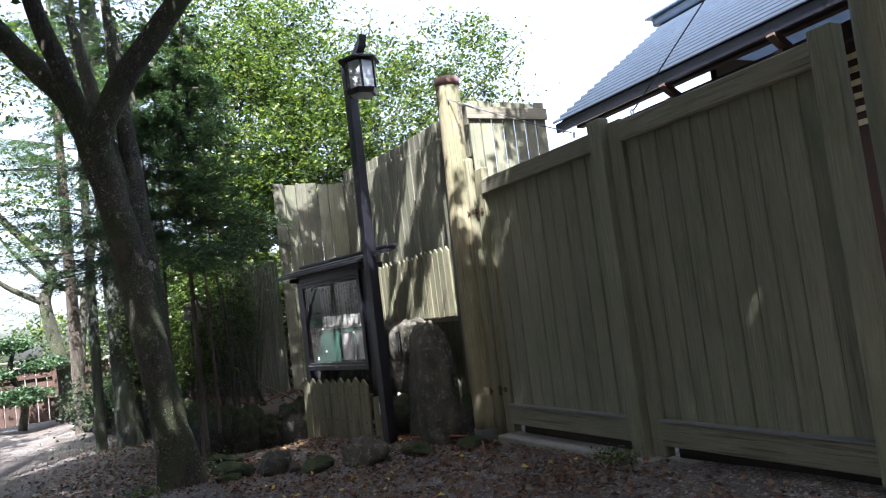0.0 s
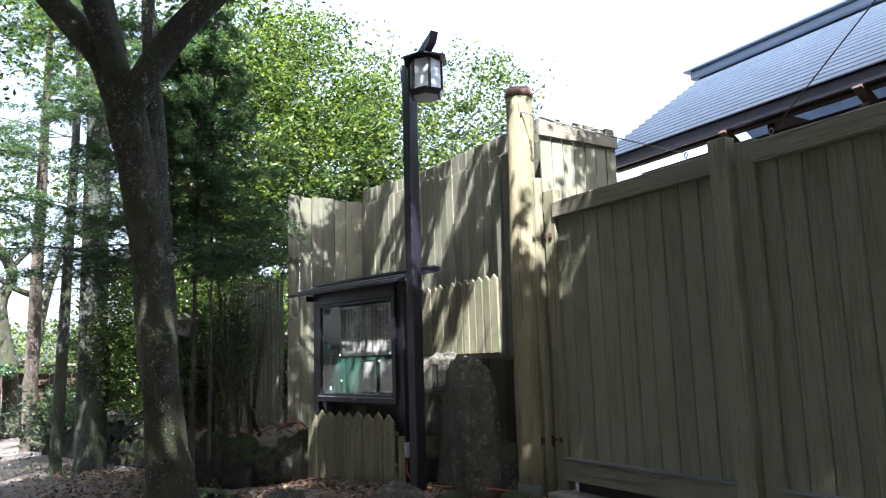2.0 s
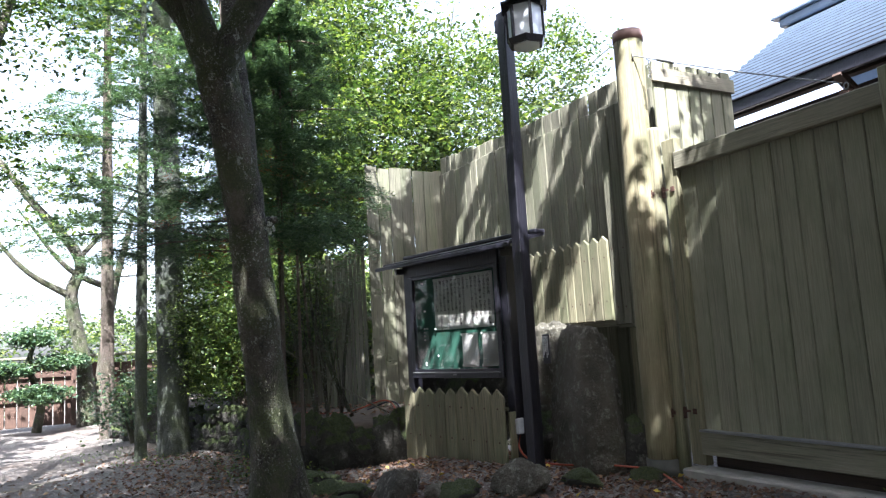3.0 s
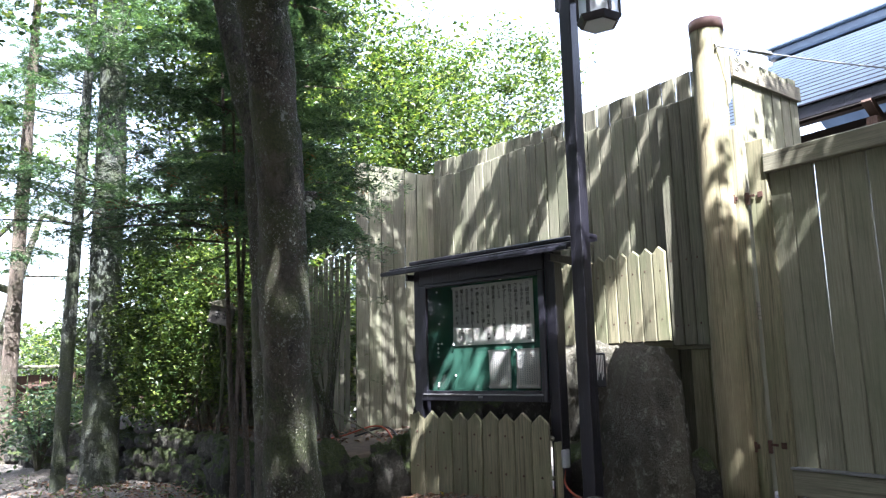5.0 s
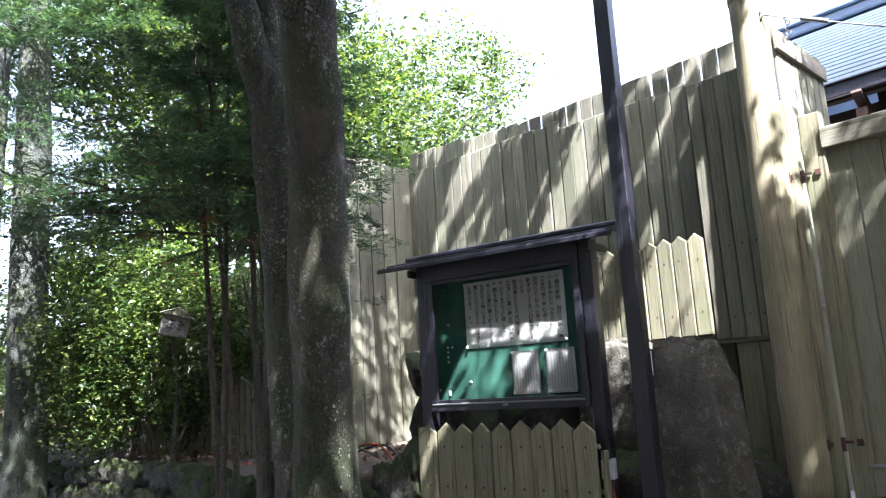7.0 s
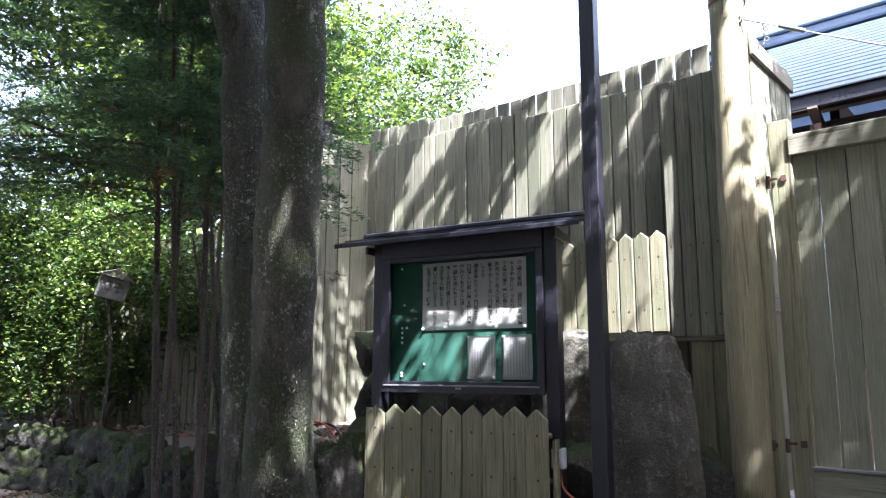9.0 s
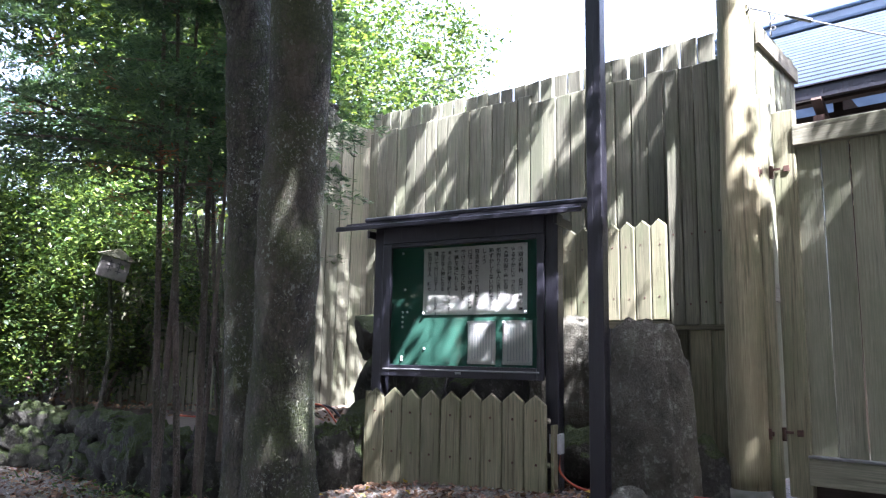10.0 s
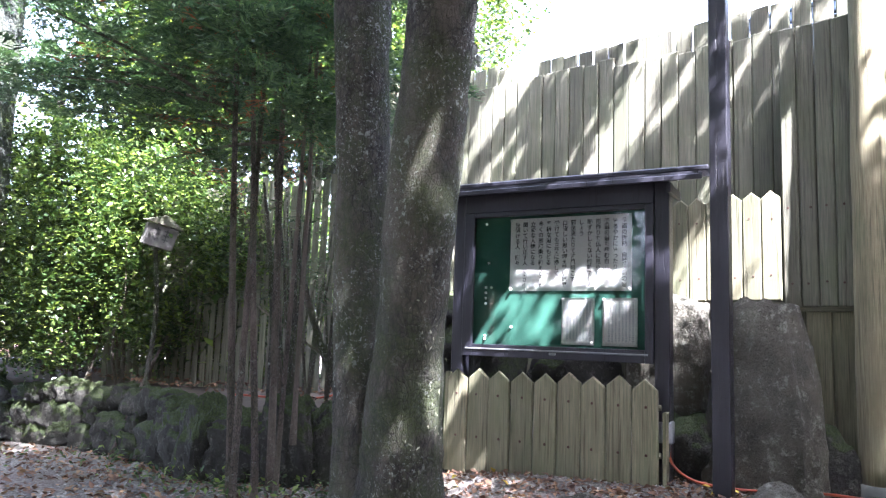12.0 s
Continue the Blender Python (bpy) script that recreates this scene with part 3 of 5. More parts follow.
def build_gate():
    gate_leaf(4.98, 7.26, True)
    gate_leaf(2.80, 4.965, False)
    sill = part("gate_sill", boxed(4.42, 4.69, 2.2, 7.25, -0.1, 0.10, bevel=0.015), CONCRETE)
    tagged(sill, "worn concrete sill under the gate", "sill", kind="structure")
    post = thing("log_post", "tall pale debarked log post with a copper cap", "post")
    bm = bmesh.new()
    limb(bm, [(4.47, 7.50, 0.12, 0.150), (4.46, 7.49, 1.5, 0.148), (4.47, 7.48, 3.0, 0.146), (4.48, 7.47, 4.22, 0.142)], 20, 8, 0.05, 5)
    part("trunk", bm, PALE, post, "pale barked-off trunk", True)
    bm = bmesh.new()
    tube(bm, [(4.48, 7.47, 4.18), (4.48, 7.47, 4.28)], [0.150, 0.150], 20)
    part("cap", bm, COPPER, post, "reddish copper cap", True)
    bm = bmesh.new()
    tube(bm, [(4.47, 7.50, -0.1), (4.47, 7.50, 0.16)], [0.165, 0.165], 20)
    part("sleeve", bm, DULLZINC, post, "grey metal foot sleeve", True)
    bm = bmesh.new()
    limb(bm, [(4.545, 7.335, 0.05, 0.064), (4.54, 7.335, 1.6, 0.062), (4.545, 7.335, 3.12, 0.062), (4.545, 7.335, 3.21, 0.05), (4.545, 7.335, 3.24, 0.02)], 14, 5, 0.05, 7)
    part("hinge_post", bm, PICKET, post, "slim round-topped hinge post", True)
    for z in (2.60, 0.56):
        h = part("hinge", boxed(4.470, 4.482, 7.31, 7.365, z, z + 0.035, bevel=0.003), RUST, post, "rusted iron strap hinge")
        part("strap", boxed(4.458, 4.469, 7.325, 7.35, z - 0.025, z + 0.055, bevel=0.003), RUST, h)
        part("arm", boxed(4.535, 4.545, 7.19, 7.262, z + 0.022, z + 0.042, bevel=0.002), RUST, h)
        part("plate", boxed(4.540, 4.552, 7.125, 7.17, z + 0.005, z + 0.055, bevel=0.003), RUST, h)
        bm = bmesh.new()
        tube(bm, [(4.545, 7.262, z - 0.035), (4.545, 7.262, z + 0.065)], [0.018, 0.018], 8)
        part("pin", bm, RUST, h)
    hook = part("eyebolt", ring_mesh(0.03, 0.008), METAL, post)
    hook.matrix_basis = pose(4.40, 7.35, 3.98, 90, 0, 60)
    post = thing("log_post", "dark log post at the near end of the gate", "post")
    bm = bmesh.new()
    limb(bm, [(4.5, 2.50, -0.05, 0.155), (4.5, 2.5, 1.5, 0.15), (4.5, 2.5, 4.3, 0.145)], 18, 6, 0.05, 9)
    part("trunk", bm, GATEWOOD, post, "", True)
    cable = thing("stay_cable", "thin steel stay cable with a turnbuckle from the log post", "cable")
    wire("strand", [(4.40, 7.33, 3.98), (4.49, 6.39, 3.50), (4.58, 5.45, 3.06)], 0.006, METAL, cable)
    wire("turnbuckle", [(4.426, 7.06, 3.845), (4.443, 6.88, 3.75)], 0.018, METAL, cable)
    for k in range(5):
        l = part("link", ring_mesh(0.018, 0.005), METAL, cable)
        l.matrix_basis = pose(4.43, 7.18 - 0.02 * (k % 2), 3.90 - k * 0.045, 90, 0, 90 * (k % 2))
    e = part("eyebolt", ring_mesh(0.024, 0.006), METAL, cable)
    e.matrix_basis = pose(4.58, 5.42, 3.03, 90, 0, 70)
    cable = thing("stay_cable", "thin steel stay cable rising from the gate to the roof", "cable")
    wire("strand", [(4.58, 4.62, 3.02), (5.3, 3.9, 4.2), (6.6, 2.6, 6.3)], 0.006, BLACK, cable)
    e = part("eyebolt", ring_mesh(0.024, 0.006), METAL, cable)
    e.matrix_basis = pose(4.58, 4.64, 3.01, 90, 0, 70)


def ring_mesh(radius, thick):
    bm = bmesh.new()
    pts = [(radius * math.cos(a), radius * math.sin(a), 0) for a in np.linspace(0, 2 * math.pi, 13)]
    return tube(bm, pts, [thick] * 13, 6, cap=False)


build_back_fence()
build_gate()


# ---- building behind the gate ----
def build_hall():
    """An open-ended timber hall; its own y axis runs along the ridge, x = 0 at the eave."""
    h = thing("timber_hall", "timber hall with a blue-grey sheet roof behind the gate", "building", (8.3, 8.0, 0), -1.15)
    y1, y0 = 2.43, -17.0
    ez, rx_, rz_ = 4.65, 3.05, 6.72
    n = 17
    for k in range(n):
        xa, xb = rx_ * k / n, rx_ * (k + 1) / n
        za, zb = ez + (rz_ - ez) * k / n, ez + (rz_ - ez) * (k + 1) / n
        bm = bmesh.new()
        v = [bm.verts.new(p) for p in ((xa - 0.03, y0, za + 0.032), (xa - 0.03, y1, za + 0.032), (xb, y1, zb - 0.012), (xb, y0, zb - 0.012),
                                       (xa - 0.03, y0, za - 0.025), (xa - 0.03, y1, za - 0.025), (xb, y1, zb - 0.06), (xb, y0, zb - 0.06))]
        for f in ((0, 1, 2, 3), (0, 4, 5, 1), (1, 5, 6, 2), (4, 7, 6, 5), (0, 3, 7, 4)):
            bm.faces.new([v[i] for i in f])
        bmesh.ops.recalc_face_normals(bm, faces=bm.faces)
        part("roof_course", bm, ROOFTIN, h)
        # black strip drawn as the shadow line under each course's lip
        part("course_edge", boxed(xa - 0.038, xa - 0.031, y0, y1, za - 0.026, za - 0.008, bevel=0), BLACK, h)
    bm = bmesh.new()
    v = [bm.verts.new(p) for p in ((rx_, y0, rz_ - 0.05), (rx_, y1, rz_ - 0.05), (2 * rx_, y1, ez), (2 * rx_, y0, ez))]
    bm.faces.new(v)
    bmesh.ops.solidify(bm, geom=bm.faces[:], thickness=0.1)
    part("far_roof", bm, ROOFTIN, h)
    part("ridge_cap", boxed(rx_ - 0.2, rx_ + 0.2, y0, y1 + 0.1, rz_ - 0.02, rz_ + 0.15, bevel=0.03), ROOFTIN, h, "dark ridge cap")
    part("ridge_top", boxed(rx_ - 0.27, rx_ + 0.27, y0, y1 + 0.2, rz_ + 0.152, rz_ + 0.2, bevel=0.01), ROOFTIN, h)
    part("fascia", boxed(0.0, 0.07, y0, y1 - 0.03, ez - 0.20, ez - 0.03, bevel=0.01), BLACK, h)
    sl = math.degrees(math.atan2(rz_ - ez, rx_))
    verge = part("verge_board", boxed(0.02, 3.6, y1 - 0.06, y1 - 0.02, -0.24, -0.06), BROWN, h)
    verge.matrix_basis = pose(0, 0, ez, 0, -sl, 0)
    for k in range(24):
        y = y1 - 0.45 - k * 0.62
        o = part("rafter", boxed(0.1, 3.4, y, y + 0.10, -0.19, -0.075), BROWN, h)
        o.matrix_basis = pose(0, 0, ez, 0, -sl, 0)
    o = part("soffit", boxed(0.1, 3.5, y0, y1 - 0.07, -0.07, -0.05), BROWN, h)
    o.matrix_basis = pose(0, 0, ez, 0, -sl, 0)
    part("purlin", boxed(0.42, 0.56, y0, y1 - 0.1, ez - 0.12, ez + 0.02), BROWN, h)
    part("beam", boxed(0.9, 1.1, y0, y1 - 0.3, 4.28, 4.52), BROWN, h)
    for k in range(8):
        y = -0.35 - k * 1.9
        part("post", boxed(0.78, 0.97, y, y + 0.19, 0, 4.27), BROWN, h)
        br = part("bracket", boxed(-0.95, 0.0, -0.06, 0.06, -0.05, 0.05), REDBROWN, h)
        br.matrix_basis = pose(0.8, y + 0.09, 3.95, 0, 33, 0)
        part("bracket_block", boxed(0.1, 0.8, y + 0.03, y + 0.16, 4.10, 4.26), REDBROWN, h)
    part("wall", boxed(1.0, 1.12, y0, -0.2, 0, 4.27), REDBROWN, h)
    for k in range(6):
        part("lattice_bar", boxed(0.955, 0.995, y0, -0.4, 3.2 + k * 0.17, 3.27 + k * 0.17), FRESH, h)
    part("end_wall", boxed(1.12, 5.0, -0.32, -0.2, 0, 4.9), BROWN, h)


build_hall()


# ---- notice board ----
def text_part(name, body, size, mat, parent, m, label=""):
    cu = bpy.data.curves.new(name, "FONT")
    cu.body, cu.size, cu.align_x, cu.align_y = body, size, "CENTER", "TOP"
    cu.offset = size * 0.022
    cu.materials.append(mat)
    ob = new(name, cu)
    ob.parent = parent
    ob.matrix_basis = m
    if label:
        tagged(ob, label)
    return ob


BOARD = pose(3.33, 10.5, 0, 0, 0, -79.05)


def build_board():
    b = tagged(new("notice_board"), "black roofed notice board with green felt behind glass", "notice board")
    b.matrix_basis = BOARD
    g = gz(3.5, 9.6)
    for x in (0.0, 1.72):
        part("post", boxed(x, x + 0.11, -0.02, 0.11, g - 0.1, 2.312, bevel=0.006), BLACK, b)
    part("case_back", boxed(0.112, 1.718, 0.085, 0.11, 0.95, 2.34), BLACK, b)
    part("felt", boxed(0.112, 1.718, 0.062, 0.084, 1.0, 2.2), GREEN, b, "green felt backing")
    part("head", boxed(0.112, 1.718, -0.045, 0.06, 2.14, 2.318, bevel=0.005), BLACK, b)
    d = part("glass_door", boxed(0.112, 0.205, -0.05, -0.015, 0.93, 2.138, bevel=0.004), BLACK, b)
    part("door_frame", boxed(1.655, 1.718, -0.05, -0.015, 0.93, 2.138, bevel=0.004), BLACK, d)
    part("door_frame", boxed(0.206, 1.654, -0.05, -0.015, 0.93, 1.03, bevel=0.004), BLACK, d)
    part("door_frame", boxed(0.206, 1.654, -0.05, -0.015, 2.10, 2.138, bevel=0.004), BLACK, d)
    part("track", boxed(0.15, 1.68, -0.062, -0.052, 0.985, 1.0), METAL, d)
    bm = bmesh.new()
    bm.faces.new([bm.verts.new(q) for q in ((0.206, -0.032, 1.03), (1.654, -0.032, 1.03), (1.654, -0.032, 2.10), (0.206, -0.032, 2.10))])
    pane = part("pane", bm, GLASS, d)
    pane.visible_shadow = False
    part("lock", boxed(0.9, 0.96, -0.058, -0.05, 0.96, 0.98), METAL, d)
    # pent roof with two sheets and a front lip
    def slab(y0, z0, y1, z1, th, x0, x1):
        bm = bmesh.new()
        v = [bm.verts.new(p) for p in ((x0, y0, z0), (x1, y0, z0), (x1, y1, z1), (x0, y1, z1))]
        f = bm.faces.new(v)
        r = bmesh.ops.extrude_face_region(bm, geom=[f])
        bmesh.ops.translate(bm, vec=(0, 0, th), verts=[q for q in r["geom"] if isinstance(q, bmesh.types.BMVert)])
        bmesh.ops.recalc_face_normals(bm, faces=bm.faces)
        return bm
    roof = part("roof", slab(-0.20, 2.285, 0.32, 2.40, 0.028, -0.33, 2.10), BLACK, b, "black sheet roof")
    part("upper_sheet", slab(-0.13, 2.33, 0.34, 2.433, 0.016, -0.27, 2.06), BLACK, roof)
    part("lip", boxed(-0.33, 2.10, -0.215, -0.195, 2.265, 2.305), BLACK, roof)
    part("ridge_strip", boxed(-0.3, 2.08, 0.20, 0.36, 2.425, 2.47, bevel=0.01), BLACK, roof)
    part("brace", boxed(-0.03, -0.002, -0.12, 0.25, 2.2, 2.27), BLACK, b)
    part("brace", boxed(1.832, 1.86, -0.12, 0.25, 2.2, 2.27), BLACK, b)
    # pins on the felt
    pins = [(0.28, 1.51 - 0.045 * k) for k in range(4)] + [(0.33, 1.51), (0.28, 1.10), (0.28, 1.075), (0.52, 1.18), (1.655, 1.30), (0.27, 2.06), (0.3, 1.72)]
    for x, z in pins:
        bm = bmesh.new()
        bmesh.ops.create_icosphere(bm, subdivisions=1, radius=0.013)
        p = part("push_pin", bm, WHITE, b)
        p.matrix_basis = pose(x, 0.055, z)

    def sheet(x0, x1, z0, z1, label, curl=0.012, seed=0):
        s = tagged(new("notice_paper"), label, "paper")
        bm = bmesh.new()
        nx, nz = 14, 10
        vs = [[bm.verts.new((x0 + (x1 - x0) * i / nx, 0.056 - curl * (0.4 + 0.6 * math.sin(i * 0.9 + seed) * math.sin(j * 0.7 + seed)) * (1.0 if j < 3 else 0.5), z0 + (z1 - z0) * j / nz))
               for i in range(nx + 1)] for j in range(nz + 1)]
        for r0, r1 in zip(vs, vs[1:]):
            for i in range(nx):
                bm.faces.new((r0[i], r0[i + 1], r1[i + 1], r1[i]))
        bmesh.ops.solidify(bm, geom=bm.faces[:], thickness=0.001)
        s.matrix_basis = BOARD
        part("sheet", bm, PAPER, s, "", True)
        for x in (x0 + 0.015, x1 - 0.015):
            for z in (z0 + 0.015, z1 - 0.015):
                bm = bmesh.new()
                bmesh.ops.create_icosphere(bm, subdivisions=1, radius=0.014)
                p = part("push_pin", bm, WHITE, s)
                p.matrix_basis = pose(x, 0.036, z)
        return s

    s = sheet(0.50, 1.53, 1.48, 2.09, "large white paper notice brushed with black vertical writing")
    lines = ["参詣の折柄 自然法則の道", "ゆるやかにゆったり", "天道の道を歩む自らの", "形作りを仏人に見られて", "恥ずかしくない行動致しま", "しょう", "邪念来たりて旋風起こす",
             "口惜しい思い堪え難い屈辱", "受けても三教に帰して", "平穏な道にもどる", "多くの邪魔乗り越えてこそ", "立派な人物になる", "聞いて行い正す人 正さぬ人", "空惚ける人 様々"]
    for k, line in enumerate(lines):
        x = 1.475 - k * 0.0695
        text_part("writing", "\n".join(line.replace(" ", "　")), 0.046, INK, s, pose(x, 0.036, 2.055, 90, 0, 0) @ Matrix.Diagonal((1.0, 1.0, 1.0, 1)))
    for x0, x1 in ((0.965, 1.235), (1.30, 1.575)):
        s = sheet(x0, x1, 1.05, 1.425, "small white paper notice with close rows of handwriting", 0.008, x0 * 9)
        rng = random.Random(int(x0 * 100))
        for k in range(9):
            xx = x1 - 0.03 - k * 0.027
            bm = bmesh.new()
            z = 1.395
            while z > 1.09 + (0.12 if k == 8 else 0):
                h = rng.uniform(0.007, 0.013)
                box(bm, xx - 0.006, xx + 0.004 + rng.uniform(0, 0.004), 0.0405, 0.0415, z - h, z)
                z -= h + rng.uniform(0.004, 0.012)
            part("writing", bm, GREYBOX, s)


def build_low_pickets():
    f = thing("picket_fence", "low fence of pointed greenish boards round the notice board", "fence")
    g0 = gz(3.2, 9.6)
    n = 9
    ax, ay, bx, by = 3.528, 8.731, 3.224, 10.461
    step = math.hypot(bx - ax, by - ay) / n
    rng = random.Random(8)
    ang = math.degrees(math.atan2(by - ay, bx - ax)) - 90
    shared = [board_mesh(step - 0.008, 0.03, 0.84 - g0 + 0.05 + k * 0.01, PICKET, "point") for k in range(-1, 2)]
    for k in range(n):
        t = (k + 0.5) / n
        piece("picket", shared[rng.randrange(3)], f, pose(ax + (bx - ax) * t, ay + (by - ay) * t, g0 - 0.06, 0, 0, ang) @ pose(rng.uniform(-0.004, 0.004), 0, 0, rng.uniform(-0.6, 0.6), 0, rng.uniform(-1, 1)))
        for z in (0.28, 0.62):
            piece("nail", NAIL, f, pose(ax + (bx - ax) * t, ay + (by - ay) * t, z, 0, 0, ang) @ pose(-0.006, rng.uniform(-0.012, 0.012), 0))
    side = board_mesh(0.07, 0.03, 0.84 - g0, PICKET)
    piece("picket", side, f, pose(bx + 0.05, by + 0.0, g0 - 0.05, 0, 0, ang + 90))
    piece("picket", board_mesh(0.12, 0.03, 0.6, PICKET), f, pose(ax + 0.10, ay + 0.0, g0 - 0.05, 0, 0, ang - 90))
    for z in (0.28, 0.62):
        bm = bmesh.new()
        tube(bm, [(ax + 0.055, ay, z), (bx + 0.055, by, z)], [0.022, 0.022], 4)
        part("rail", bm, RAILWOOD, f)


build_board()
build_low_pickets()


# ---- lantern on a post ----
def build_lamp():
    l = thing("lantern_post", "tall black timber post with a hanging hexagonal lantern", "lamp post", (3.58, 8.29, 0))
    o = part("post", boxed(-0.062, 0.062, -0.062, 0.062, -0.1, 4.70, bevel=0.006), BLACK, l)
    o.matrix_basis = pose(0, 0, 0, 0, 0, 8)
    bm = bmesh.new()
    a = [(-0.045, 0.12, 4.52), (0.045, 0.12, 4.52), (0.045, 0.12, 4.66), (-0.045, 0.12, 4.66)]
    b = [(-0.045, -0.52, 4.76), (0.045, -0.52, 4.76), (0.045, -0.57, 4.87), (-0.045, -0.57, 4.87)]
    mid = [(-0.045, -0.25, 4.60), (0.045, -0.25, 4.60), (0.045, -0.25, 4.735), (-0.045, -0.25, 4.735)]
    ra, rm, rb = ([bm.verts.new(p) for p in q] for q in (a, mid, b))
    for r0, r1 in ((ra, rm), (rm, rb)):
        for k in range(4):
            bm.faces.new((r0[k], r0[(k + 1) % 4], r1[(k + 1) % 4], r1[k]))
    bm.faces.new(ra[::-1])
    bm.faces.new(rb)
    bmesh.ops.recalc_face_normals(bm, faces=bm.faces)
    part("arm", bm, BLACK, l, "curved bracket arm")
    lan = new("lantern")
    lan.parent = l
    lan.matrix_basis = pose(0.0, -0.36, 4.20, 0, 0, 12)

    def hexa(r0, z0, r1, z1, cap=True):
        bm = bmesh.new()
        tube(bm, [(0, 0, z0), (0, 0, z1)], [r0, r1], 6, cap=cap)
        return bm
    part("base", hexa(0.175, 0.0, 0.205, 0.055), BLACK, lan)
    part("diffuser", hexa(0.145, -0.008, 0.145, -0.001), FROST, lan, "frosted glass underside")
    part("top_plate", hexa(0.19, 0.385, 0.19, 0.425), BLACK, lan)
    part("hat", hexa(0.255, 0.425, 0.07, 0.505), BLACK, lan, "flared hexagonal hat")
    part("hat_rim", hexa(0.262, 0.405, 0.262, 0.424), BLACK, lan)
    bm = bmesh.new()
    tube(bm, [(0, 0, 0.5), (0, 0, 0.56)], [0.035, 0.03], 10)
    part("stem", bm, METAL, lan)
    for k in range(6):
        t = math.pi / 3 * k
        c, s = math.cos(t) * 0.18, math.sin(t) * 0.18
        q = part("bar", boxed(-0.014, 0.014, -0.014, 0.014, 0.055, 0.385, bevel=0.002), BLACK, lan)
        q.matrix_basis = pose(c, s, 0, 0, 0, math.degrees(t))
        t2 = t + math.pi / 6
        q = part("pane", boxed(-0.003, 0.003, -0.076, 0.076, 0.057, 0.384, bevel=0), FROST, lan, "frosted white pane")
        q.matrix_basis = pose(math.cos(t2) * 0.152, math.sin(t2) * 0.152, 0, 0, 0, math.degrees(t2))


build_lamp()


# ---- stones ----
def one_rock(name, label, c, size, seed, mat, rz=0.0, detail=4, lump=0.3, category="rock"):
    bm = rock(bmesh.new(), (0, 0, 0), size, seed, detail, lump, rz)
    ob = part(name, bm, mat, None, "", True)
    ob.matrix_basis = pose(*c)
    return tagged(ob, label, category)


def squared_rock(name, label, c, size, seed, mat, rz, round_, lump, taper=0.0):
    ob = part(name, block_rock(bmesh.new(), size, seed, round_, lump, taper), mat, None, "", True)
    ob.matrix_basis = pose(*c, 0, 0, rz)
    return tagged(ob, label, "rock")


